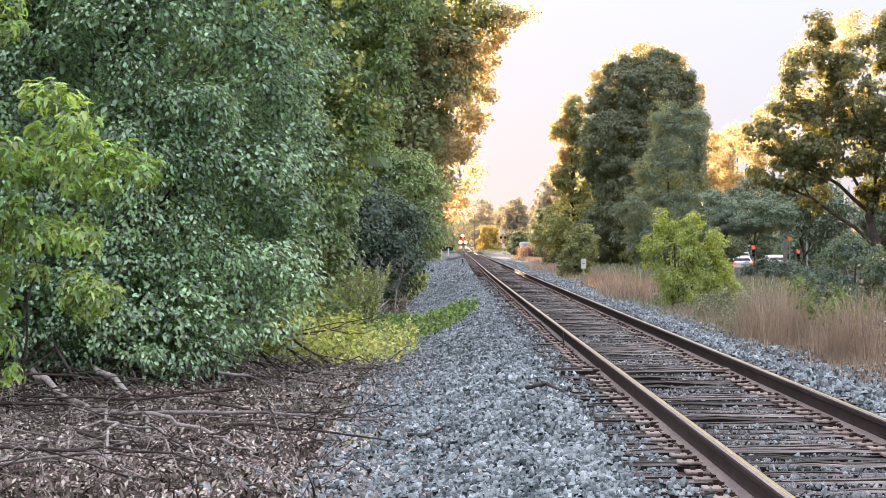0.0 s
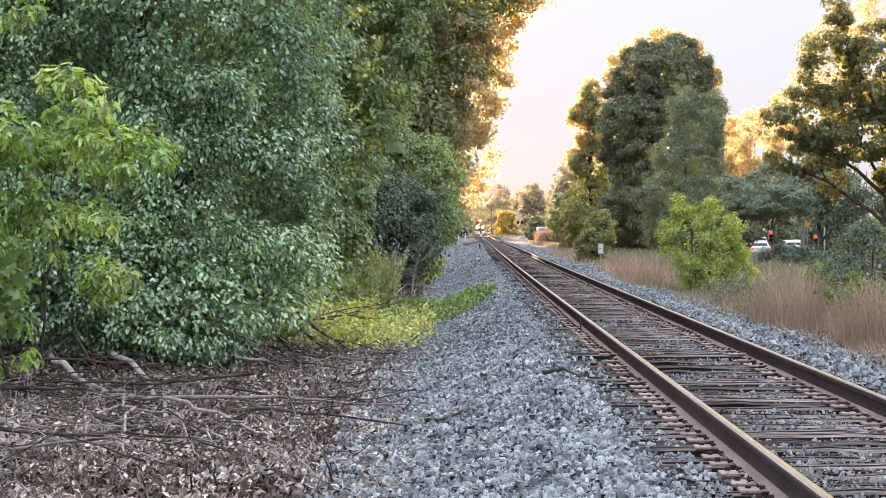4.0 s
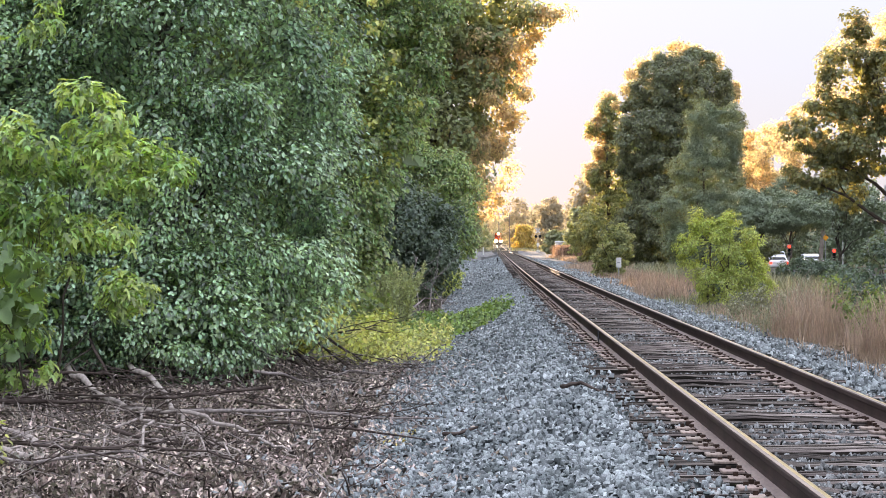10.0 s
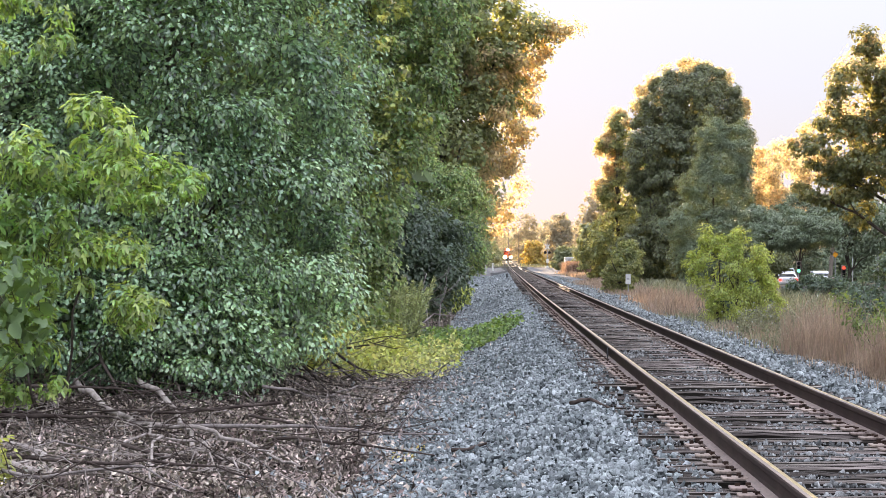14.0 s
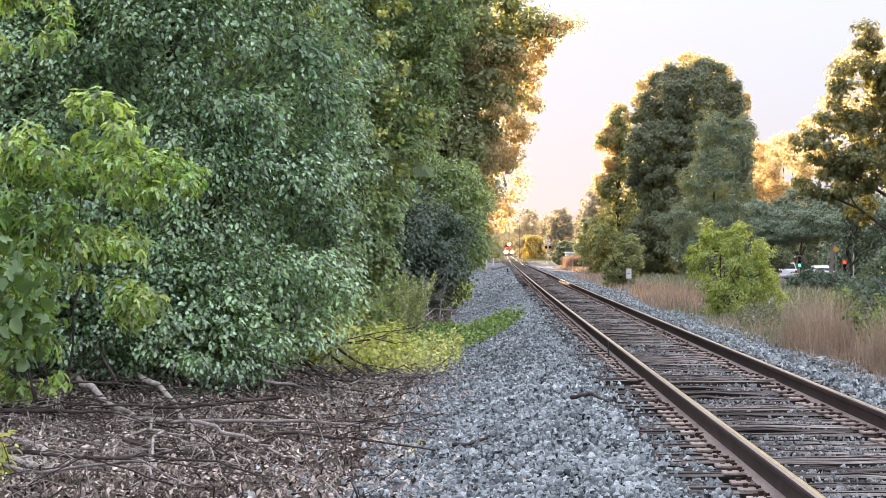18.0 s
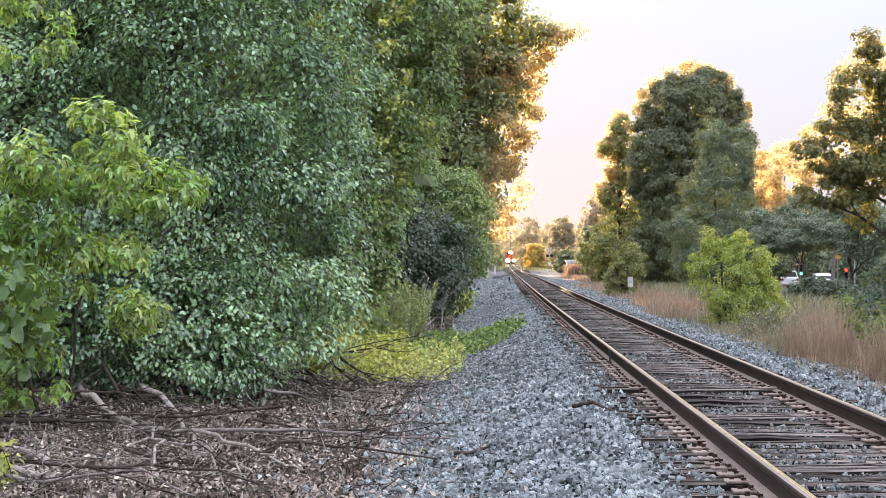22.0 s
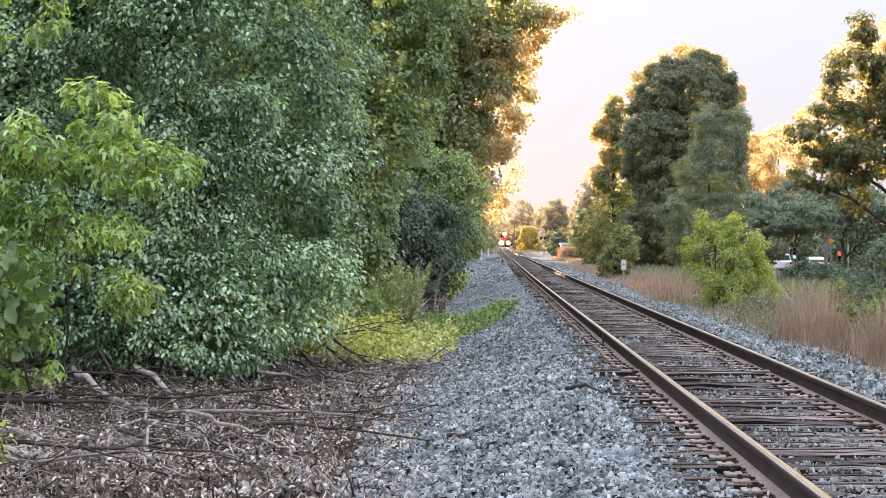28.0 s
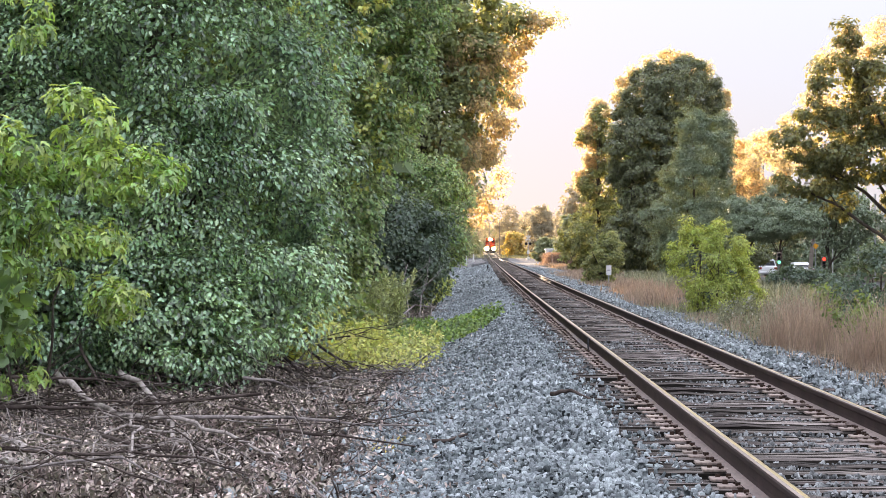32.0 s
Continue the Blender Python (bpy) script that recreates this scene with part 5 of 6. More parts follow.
branch([(-2.3, 62.0, 0.05), (-1.9, 63.0, 0.9), (-1.75, 63.5, 1.5)], 0.03, 0.008, M_TWIG, "pale bare stem at the foot of the thicket", 6)
branch([(-1.9, 60.5, 0.05), (-1.5, 61.5, 0.4), (-0.9, 62.0, 0.35)], 0.03, 0.008, M_TWIG, "pale bare stem bent over the ground", 5)
branch([(-0.34, 21.1, 0.07), (-0.2, 20.9, 0.06), (-0.02, 20.95, 0.07)], 0.022, 0.012, M_TWIG_DARK, "short dark stick on the gravel", 0)
branch([(0.86, 23.8, 0.09), (1.05, 23.55, 0.11), (1.28, 23.2, 0.05)], 0.025, 0.012, M_TWIG_DARK, "short dark stick on the gravel", 0)
# larger crossed limbs of the brush pile
for k in range(26):
    x, y = br.uniform(-6.2, -1.6), 17.5 + 15 * br.random()
    a, l = br.uniform(-1.0, 0.7) + (math.pi if br.random() < 0.3 else 0), br.uniform(1.2, 3.2)
    pts = [(x, y, br.uniform(0.05, 0.35)), (x + 0.35 * l * math.cos(a), y + 0.35 * l * math.sin(a), br.uniform(0.08, 0.3)), (x + 0.7 * l * math.cos(a) + br.normal(0, 0.12), y + 0.7 * l * math.sin(a) + br.normal(0, 0.2), br.uniform(0.06, 0.3)), (x + l * math.cos(a), y + l * math.sin(a), br.uniform(0.02, 0.1))]
    if pts[-1][0] < -0.5 and k % 3:
        branch(pts, br.uniform(0.013, 0.03), 0.006, M_TWIG if br.random() < 0.3 else M_TWIG_DARK, "crooked bare branch in the brush pile", int(br.integers(4, 9)))
# dark limbs hanging from the crown down to the brush
for x, y, z, tx, ty in ((-4.0, 31.5, 1.3, -3.1, 30.2), (-3.5, 31.8, 1.0, -2.7, 30.6), (-4.6, 31.0, 0.9, -3.9, 29.0), (-3.1, 32.5, 0.9, -2.2, 31.5), (-5.4, 30.5, 0.8, -4.5, 28.4), (-3.3, 34.0, 1.0, -2.4, 33.0), (-2.9, 34.8, 0.8, -2.0, 34.2), (-3.9, 33.4, 0.8, -3.2, 32.0), (-2.6, 35.5, 0.6, -1.7, 35.0)):
    branch([(x, y, z), (0.6 * x + 0.4 * tx, 0.6 * y + 0.4 * ty, z * 0.55), (tx, ty, 0.04)], 0.03, 0.012, M_TWIG_DARK, "dark bare limb leaning out of the tree onto the brush", 3)
for k in range(130):
    x, y = br.uniform(-6.8, -0.9), 16.5 + 19 * br.random()
    a, l = br.uniform(0, math.tau), br.uniform(0.3, 1.4)
    pts = [(x, y, br.uniform(0.03, 0.2)), (x + 0.5 * l * math.cos(a) + br.normal(0, 0.1), y + 0.5 * l * math.sin(a) + br.normal(0, 0.1), br.uniform(0.05, 0.30) if k % 2 else br.uniform(0.2, 0.45)), (x + l * math.cos(a), y + l * math.sin(a), br.uniform(0.02, 0.12))]
    if pts[-1][0] < -0.4 and k % 3:
        branch(pts, br.uniform(0.005, 0.013), 0.003, M_TWIG if br.random() < 0.4 else M_TWIG_DARK, "thin dead stick in the leaf litter", int(br.integers(1, 4)), "dead_stick")

# a fan of pale twigs, bleached wood chips and a few russet leaves
for k in range(9):
    x, y = -4.15 - 0.5 * br.random(), 23.0 + 1.6 * br.random()
    branch([(-5.45 + 0.3 * br.random(), 26.4, 0.22), (-5.0 + 0.2 * br.random(), 25.3, br.uniform(0.2, 0.4)), (x, y, 0.03)], 0.009, 0.004, M_TWIG_PALE, "thin pale twig in a fan on the dry leaves", 2, "dead_stick")
for chips, n, x0, x1, y0, y1, mat, what in (("wood_chips", 150, -4.5, -3.75, 18.6, 20.6, M_FLOWER, "bleached wood chips on the dry leaves"), ("russet_leaves", 26, -0.95, -0.6, 20.8, 22.0, M_LEAF_AMBER, "a few russet dead leaves at the gravel edge")):
    x, y = br.uniform(x0, x1, n), br.uniform(y0, y1, n)
    spots = np.stack([x, y, np.array([gz(a, b) for a, b in zip(x, y)]) + br.uniform(0.03, 0.09, n)], axis=1)
    tagged(piece(chips, leaf_mesh(chips, spots, br.normal(0, 0.6, (n, 3)) + np.array([0, -0.3, 0.8]), br.normal(0, 1, (n, 3)), br.uniform(0.03, 0.07, n), mat, "curl")), what, "litter", kind="stuff")
# fine broken twigs lying through the litter
tr = np.random.default_rng(93)
for mat, n, what in ((M_TWIG_PALE, 260, "fine pale broken twigs scattered over the dry leaves"), (M_TWIG_DARK, 330, "fine dark broken twigs scattered over the dry leaves")):
    paths = []
    while len(paths) < n:
        x, y, a, l = tr.uniform(-6.2, -0.9), 16.2 + 16 * tr.random() ** 1.2, tr.uniform(0, math.tau), tr.uniform(0.12, 0.55)
        u, v = min(-0.6, x + l * math.cos(a)), y + 1.6 * l * math.sin(a)
        p = bent((x, y, gz(x, y) + tr.uniform(0.04, 0.1)), (u, v, gz(u, v) + 0.04 + 0.4 * tr.random() ** 2), 6, 0.03, tr, tr.uniform(0.0, 0.12))
        paths.append((p, tr.uniform(0.004, 0.009), 0.002))
        if tr.random() < 0.6:
            paths.append((bent(p[3], p[3] + np.array([tr.normal(0, 0.18), tr.normal(0, 0.25), tr.uniform(0.0, 0.14)]), 4, 0.015, tr), 0.004, 0.002))
    tagged(piece("fine_twigs", tubes("fine_twigs", paths, mat, 4)), what, "twigs", kind="stuff")
for pts in STEMS:
    branch(pts, 0.022, 0.006, M_TWIG, "pale bare stem at the foot of the thicket", 4)
# dry tufts and fallen leaves at the foot of the east bank
tuft_field("low_dry_grass", [(gr.uniform(5.7, 8.5), gr.uniform(22, 60), 1, 1) for _ in range(110)], 4200, (0.12, 0.42), M_DRY, 17, "low dry tufts along the gravel edge", width=0.005, lean=0.4)
rng = np.random.default_rng(44)
n = 7000
x, y = rng.uniform(5.7, 11, n), rng.uniform(18, 75, n)
z = np.array([gz(a, b) for a, b in zip(x, y)]) + 0.02
tagged(piece("leaf_litter", leaf_mesh("leaf_litter", np.stack([x, y, z], axis=1), rng.normal(0, 0.6, (n, 3)) + np.array([0, 0, 0.8]), rng.normal(0, 1, (n, 3)), rng.uniform(0.04, 0.1, n), M_LITTER, "rhomb")),
       "brown dead leaves among the grass", "leaf litter", kind="stuff")

tuft_field("far_verge_grass", [(gr.choice((-1, 1)) * gr.uniform(4, 14) + track_x(q), q, 4, 1) for q in (gr.uniform(424, 760) for _ in range(160))], 9000, (0.4, 1.0), M_LEAF_WEED, 18, "grey-green verge beyond the crossing", width=0.09)

# white-flowered weeds on the east verge
fr = random.Random(23)
for k in range(26):
    x, y = fr.uniform(6.0, 9.2), fr.uniform(47, 63)
    h = fr.uniform(0.4, 0.85)
    root = plant("flowering_weed", x, y, h, 0.5, 260, M_LEAF_WEED, 200 + k, "grey-green weed with small white flowers", "weed", "lance", (0.05, 0.1), 5, 0.13)
    rng = np.random.default_rng(300 + k)
    n = 9
    p = np.stack([rng.normal(0, 0.25, n), rng.normal(0, 0.25, n), h * rng.uniform(0.7, 1.15, n)], axis=1)
    piece("flowers", leaf_mesh("flowers", p, rng.normal(0, 0.5, (n, 3)) + np.array([0, -0.5, 0.6]), rng.normal(0, 1, (n, 3)), rng.uniform(0.025, 0.05, n), M_FLOWER, "broad"), root, "small white flower heads")["kind"] = "stuff"

# green weeds between the clumps of tall grass
for k, (x, y, h) in enumerate([(7.2, 44.5, 1.25), (7.5, 46.0, 1.4), (7.0, 40.5, 0.9), (7.9, 45.0, 1.2), (7.4, 42.5, 1.1)]):
    plant("leafy_weed", x, y, h, 0.6, 800, M_LEAF_DARK if k % 2 else M_LEAF_OLIVE, 260 + k, "dark green leafy weed among tall dry grass", "weed", "oval", (0.06, 0.11), 7, 0.16)

# hedge behind the street
for k, (x, y, h) in enumerate([(35.5, 226, 2.8), (39.5, 230, 3.0), (43.5, 226, 2.8), (31.0, 256, 3.2), (26.5, 262, 3.0), (22.5, 232, 2.6), (47.5, 222, 3.0), (20.5, 214, 2.2), (36, 262, 3.4), (42, 258, 3.4)]):
    h *= 1.6
    tree("hedge_shrub", x, y, gz(x, y), h, [(0, 0, h * 0.55, 2.4, 1.4, h * 0.45), (1.0, 0, h * 0.4, 1.8, 1.2, h * 0.4)], 80, 0.45, 6500, (0.2, 0.32), M_LEAF_FEATHER, 220 + k, "grey-green hedge shrub behind the street", "shrub", 0.06, limbs=5, stems=3, shape="rhomb", core=0.2)

tuft_field("rough_grass", [(fr.uniform(9.0, 22.5), fr.uniform(64, 150), 3, 1) for _ in range(140)], 11000, (0.3, 0.85), M_LEAF_WEED, 19, "rough grey-green grass between the shrubs", width=0.014, lean=0.3)

# ---- lineside things ----
M_TYRE = material("tyre_rubber", (0.02, 0.02, 0.021), 0.85, 0, 0.2, 4, 40, 0.2, 0.003)
M_CAR_DARK = material("dark_car_paint", (0.028, 0.03, 0.034), 0.25, 0.3, 0.05, 1.0, 20, 0, 0, spec=0.6)
M_CAR_WHITE = material("white_car_paint", (0.7, 0.71, 0.72), 0.25, 0.1, 0.04, 1.0, 20, 0, 0, spec=0.6)
M_CAR_GLASS = material("tinted_glass", (0.02, 0.024, 0.027), 0.06, 0, 0.05, 1.0, 10, 0, 0, spec=0.8)
M_CHROME = material("bright_trim", (0.6, 0.6, 0.6), 0.2, 1.0, 0.05, 2, 20, 0, 0)
# Orange-red body colour paints in the glow around the front lamps.
M_LOCO = material("loco_body_lamp_glow", (0.42, 0.06, 0.02), 0.5, 0, 0.12, 1.0, 12, 0.05, 0.002, second=(0.36, 0.055, 0.022))
M_LAMP = glow_material("locomotive_lamp", (1.0, 0.72, 0.38), 10.0)
M_TAIL = glow_material("tail_lamp", (1.0, 0.05, 0.03), 0.5)
M_RED_LENS = glow_material("red_signal_lens", (1.0, 0.04, 0.02), 0.6)
M_GREEN_LENS = glow_material("green_signal_lens", (0.05, 1.0, 0.45), 0.5)
M_SIGN_Y = material("sign_orange", (0.75, 0.33, 0.04), 0.5, 0, 0.08, 2, 20, 0, 0)


def lineside_sign(x, y):
    root = tagged(base("lineside_sign", x, y, gz(x, y)), "small pale sign board on a thin steel post", "sign")
    bm = bmesh.new()
    box(bm, -0.025, 0.025, -0.012, 0.012, -0.2, 1.02, 0.004)
    part("post", bm, M_GREY, root)
    bm = bmesh.new()
    box(bm, -0.13, 0.13, -0.03, -0.014, 0.62, 1.12, 0.01)
    part("board", bm, M_WHITE, root, "pale weathered sign board")
    bm = bmesh.new()
    box(bm, -0.08, 0.06, -0.037, -0.031, 0.84, 0.9)
    part("letter_bar", bm, M_GREY, root)


lineside_sign(6.95, 113.0)


def white_post(x, y, h):
    root = tagged(base("marker_post", x, y, gz(x, y)), "white painted marker post beside the track", "post", "marker posts")
    bm = bmesh.new()
    rod(bm, (0, 0, -0.2), (0, 0, h), 0.13, 0.12, 12)
    part("shaft", bm, M_WHITE, root)
    bm = bmesh.new()
    rod(bm, (0, 0, h), (0, 0, h + 0.06), 0.14, 0.07, 12)
    part("cap", bm, M_WHITE, root)


white_post(-0.5, 300, 1.25)
white_post(0.6, 368, 1.25)
root = tagged(base("track_marker", 1.35, 170, gz(1.35, 170)), "short dark marker stake in the ballast", "stake")
bm = bmesh.new()
box(bm, -0.05, 0.05, -0.04, 0.04, -0.1, 0.38, 0.008)
part("stake", bm, M_DARK, root)


def crossing_signal(x, y):
    """Flashing-light mast with crossbuck, bell, box and raised gate arm."""
    root = tagged(base("crossing_signal", x, y, gz(x, y)), "grey crossing signal mast with white crossbuck and equipment box", "crossing signal")
    bm = bmesh.new()
    rod(bm, (0, 0, -0.1), (0, 0, 4.2), 0.075, 0.065, 10)
    part("mast", bm, M_GREY, root)
    bm = bmesh.new()
    box(bm, -0.28, 0.28, -0.28, 0.28, -0.1, 0.3, 0.03)
    part("footing", bm, M_WHITE, root)
    bm = bmesh.new()
    box(bm, -0.24, 0.24, -0.32, -0.08, 0.95, 1.55, 0.03)
    part("gate_box", bm, M_WHITE, root)
    for s in (-1, 1):
        bm = bmesh.new()
        box(bm, -0.6, 0.6, -0.012, 0.012, -0.11, 0.11, 0.004)
        bm.transform(pose(0, -0.09, 3.75, 0, 45 * s, 0))
        part("crossbuck_board", bm, M_WHITE, root)
        bm = bmesh.new()
        rod(bm, (0.36 * s, -0.1, 2.75), (0.36 * s, -0.05, 2.75), 0.26, 0.26, 16)
        lamp = part("lamp_backing", bm, M_DARK, root)
        bm = bmesh.new()
        rod(bm, (0.36 * s, -0.16, 2.75), (0.36 * s, -0.1, 2.75), 0.14, 0.15, 14)
        part("lens", bm, M_TYRE, lamp)
    bm = bmesh.new()
    rod(bm, (-0.4, -0.03, 2.75), (0.4, -0.03, 2.75), 0.035, 0.035, 8)
    part("crossarm", bm, M_GREY, root)
    bm = bmesh.new()
    rod(bm, (0, 0, 4.2), (0, 0, 4.4), 0.12, 0.04, 10)
    part("bell", bm, M_GREY, root)


crossing_signal(10.4, 403.0)
root = tagged(base("equipment_cabinet", 11.6, 322, gz(11.6, 322)), "pale grey metal equipment cabinet near the crossing", "cabinet")
bm = bmesh.new()
box(bm, -0.85, 0.85, -0.6, 0.6, 0.1, 2.1, 0.05)
part("body", bm, M_WHITE, root)
bm = bmesh.new()
box(bm, -0.95, 0.95, -0.7, 0.7, 2.1, 2.25, 0.03, 0.1)
part("roof", bm, M_WHITE, root)
bm = bmesh.new()
box(bm, -0.9, 0.9, -0.65, 0.65, -0.3, 0.1)
part("plinth", bm, M_GREY, root)
bm = bmesh.new()
box(bm, -0.4, 0.4, -0.63, -0.6, 0.25, 1.95, 0.01)
part("door", bm, M_GREY, root)


def utility_pole(x, y, h, lean=0.0, arms=1, r=0.15):
    root = tagged(base("utility_pole", x, y, gz(x, y)), "weathered wooden utility pole" + (" leaning beside the street" if lean else " with a crossarm"), "pole")
    bm = bmesh.new()
    rod(bm, (0, 0, -0.4), (lean, 0, h), r, r * 0.65, 10)
    part("shaft", bm, M_POLE, root)
    for k in range(arms):
        z = h - 0.5 - 0.9 * k
        bm = bmesh.new()
        box(bm, -1.2 + lean, 1.2 + lean, -0.06, 0.06, z, z + 0.12, 0.01)
        arm = part("crossarm", bm, M_POLE, root)
        for s in (-1.05, -0.4, 0.4, 1.05):
            bm = bmesh.new()
            rod(bm, (s + lean, 0, z + 0.12), (s + lean, 0, z + 0.3), 0.05, 0.035, 8)
            part("insulator", bm, M_GREY, arm)


utility_pole(5.2, 610, 9.5)
utility_pole(8.6, 650, 9.8)
utility_pole(30.0, 200, 9.0, 0.75, 1, 0.2)


def traffic_signal(x, y, h, changing=False):
    root = tagged(base("traffic_signal", x, y, gz(x, y)), "post-mounted traffic signal showing red", "traffic signal", "traffic signals")
    bm = bmesh.new()
    rod(bm, (0, 0, -0.1), (0, 0, h), 0.07, 0.06, 10)
    part("post", bm, M_GREY, root)
    bm = bmesh.new()
    box(bm, -0.2, 0.2, -0.34, -0.08, h - 1.05, h + 0.1, 0.03)
    head = part("head", bm, M_POLE, root)
    for k in range(3):
        z = h - 0.12 - 0.34 * k
        bm = bmesh.new()
        rod(bm, (0, -0.35, z), (0, -0.33, z), 0.14, 0.14, 14)
        part("lens", bm, (M_RED_LENS, M_TYRE, M_GREEN_LENS if changing else M_TYRE)[k], head, ("lit red lens", "", "lit green lens" if changing else "")[k])
        bm = bmesh.new()
        rod(bm, (0, -0.5, z + 0.02), (0, -0.34, z), 0.17, 0.17, 14, False)
        part("visor", bm, M_DARK, head)
    # Both lenses always glow; an added disc hides one to imitate switching.
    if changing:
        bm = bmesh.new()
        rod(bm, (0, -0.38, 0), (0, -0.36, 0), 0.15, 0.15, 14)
        return part("shutter", bm, M_DARK, root, "added black disc that hides one of two glowing lenses")


signal_lens_cover, signal_height = traffic_signal(28.4, 208, 2.35, True), 2.35
traffic_signal(32.2, 206, 1.95)
root = tagged(base("warning_sign", 30.4, 199.0, gz(30.4, 199)), "orange diamond warning sign on a steel post", "sign")
bm = bmesh.new()
rod(bm, (0, 0, -0.1), (0, 0, 3.4), 0.04, 0.04, 8)
part("post", bm, M_GREY, root)
bm = bmesh.new()
box(bm, -0.2, 0.2, -0.07, -0.05, -0.2, 0.2, 0.008)
bm.transform(pose(0, 0, 3.0, 0, 45, 0))
part("board", bm, M_SIGN_Y, root)
for x, y, h, r in ((31.6, 197, 3.6, 0.045), (35.2, 205, 8.0, 0.09), (38.5, 215, 8.0, 0.09)):
    root = tagged(base("street_pole", x, y, gz(x, y)), "slim pale steel pole beside the street", "pole")
    bm = bmesh.new()
    rod(bm, (0, 0, -0.1), (0, 0, h), r, r * 0.7, 10)
    part("shaft", bm, M_WHITE if h < 5 else M_GREY, root)
    bm = bmesh.new()
    rod(bm, (0, 0, -0.1), (0, 0, 0.12), r * 2.2, r * 1.8, 10)
    part("foot", bm, M_GREY, root)


# ---- vehicles ----
def prism(bm, outline, half, top_half=None, z_top=None, z_low=None):
    """A side outline (y, z) widened across x; the upper points may be narrower."""
    rings = []
    for s in (-1, 1):
        ring = []
        for y, z in outline:
            w = half
            if top_half is not None:
                w = half + (top_half - half) * min(1, max(0, (z - z_low) / (z_top - z_low)))
            ring.append(bm.verts.new((s * w, y, z)))
        rings.append(ring)
    n = len(outline)
    bm.faces.new(rings[0])
    bm.faces.new(rings[1][::-1])
    for k in range(n):
        bm.faces.new((rings[0][k], rings[1][k], rings[1][(k + 1) % n], rings[0][(k + 1) % n]))
    bmesh.ops.recalc_face_normals(bm, faces=bm.faces)
    return bm


def car(name, label, paint, suv=False, tail=None):
    """A car that faces +y, its origin on the road under its middle."""
    root = tagged(base(name, 0, 0, 0), label, "car")
    L, W, H = (4.75, 0.93, 1.72) if suv else (4.65, 0.90, 1.45)
    belt, hood = (1.05, 1.02) if suv else (0.92, 0.85)
    y0, y1 = -L / 2, L / 2
    bm = bmesh.new()
    prism(bm, [(y0, 0.42), (y0 + 0.1, 0.25), (y1 - 0.15, 0.22), (y1, 0.40), (y1 - 0.05, hood - 0.18), (y1 - 0.35, hood - 0.04), (y1 - 1.25, belt), (y0 + 0.3, belt + 0.02), (y0 + 0.04, belt - 0.06)], W)
    bmesh.ops.bevel(bm, geom=bm.edges[:], offset=0.05, segments=2, affect="EDGES", profile=0.5)
    part("body", bm, paint, root, smooth=False)
    back = y0 + (0.25 if suv else 0.75)
    bm = bmesh.new()
    prism(bm, [(back, belt), (back + (0.2 if suv else 0.75), H - 0.06), (back + (0.5 if suv else 1.1), H), (y1 - 2.1, H - 0.02), (y1 - 1.2, belt)], W - 0.04, W - 0.2, H, belt)
    part("cabin", bm, paint, root)
    for s in (-1, 1):
        for a, b in ((back + (0.35 if suv else 0.8), -0.1), (0.0, y1 - 1.75)):
            bm = bmesh.new()
            z0, z1 = belt + 0.06, H - 0.13
            w0, w1 = W - 0.04 - 0.16 * 0.1 + 0.012, W - 0.2 + 0.16 * 0.18 + 0.012
            f = [bm.verts.new(c) for c in ((s * w0, a, z0), (s * w0, b + (0.28 if b > 0 else 0), z0), (s * w1, b, z1), (s * w1, a + 0.12, z1))]
            bm.faces.new(f)
            bmesh.ops.solidify(bm, geom=bm.faces[:], thickness=0.01)
            part("side_window", bm, M_CAR_GLASS, root)
        bm = bmesh.new()
        box(bm, s * (W - 0.24) - 0.14, s * (W - 0.24) + 0.14, y1 - 0.16, y1 - 0.02, hood - 0.32, hood - 0.18, 0.03)
        part("headlight", bm, M_CHROME, root)
        bm = bmesh.new()
        box(bm, s * (W - 0.17) - 0.12, s * (W - 0.17) + 0.12, y0 - 0.015, y0 + 0.15, belt - 0.32, belt - 0.1, 0.02)
        part("tail_light", bm, tail or M_RED_DULL, root)
        bm = bmesh.new()
        box(bm, s * (W + 0.08) - 0.09, s * (W + 0.08) + 0.09, y1 - 1.6, y1 - 1.48, belt, belt + 0.16, 0.03)
        part("mirror", bm, paint, root)
        for y in (y0 + 0.85, y1 - 0.9):
            bm = bmesh.new()
            rod(bm, (s * (W - 0.2), y, 0.33), (s * (W + 0.015), y, 0.33), 0.33, 0.33, 18)
            wheel = part("wheel", bm, M_TYRE, root)
            bm = bmesh.new()
            rod(bm, (s * (W + 0.005), y, 0.33), (s * (W + 0.025), y, 0.33), 0.21, 0.18, 14)
            part("rim", bm, M_GREY, wheel)
    bm = bmesh.new()
    f = [bm.verts.new(c) for c in ((-W + 0.14, y1 - 1.24, belt + 0.05), (W - 0.14, y1 - 1.24, belt + 0.05), (W - 0.3, y1 - 2.02, H - 0.08), (-W + 0.3, y1 - 2.02, H - 0.08))]
    bm.faces.new(f)
    bmesh.ops.solidify(bm, geom=bm.faces[:], thickness=-0.03)
    part("windscreen", bm, M_CAR_GLASS, root)
    bm = bmesh.new()
    yb = back + (0.2 if suv else 0.75)
    f = [bm.verts.new(c) for c in ((-W + 0.14, back + 0.03 - 0.03, belt + 0.06), (W - 0.14, back - 0.0, belt + 0.06), (W - 0.28, yb - 0.05, H - 0.12), (-W + 0.28, yb - 0.05, H - 0.12))]
    bm.faces.new(f)
    bmesh.ops.solidify(bm, geom=bm.faces[:], thickness=0.03)
    part("rear_window", bm, M_CAR_GLASS, root)
    bm = bmesh.new()
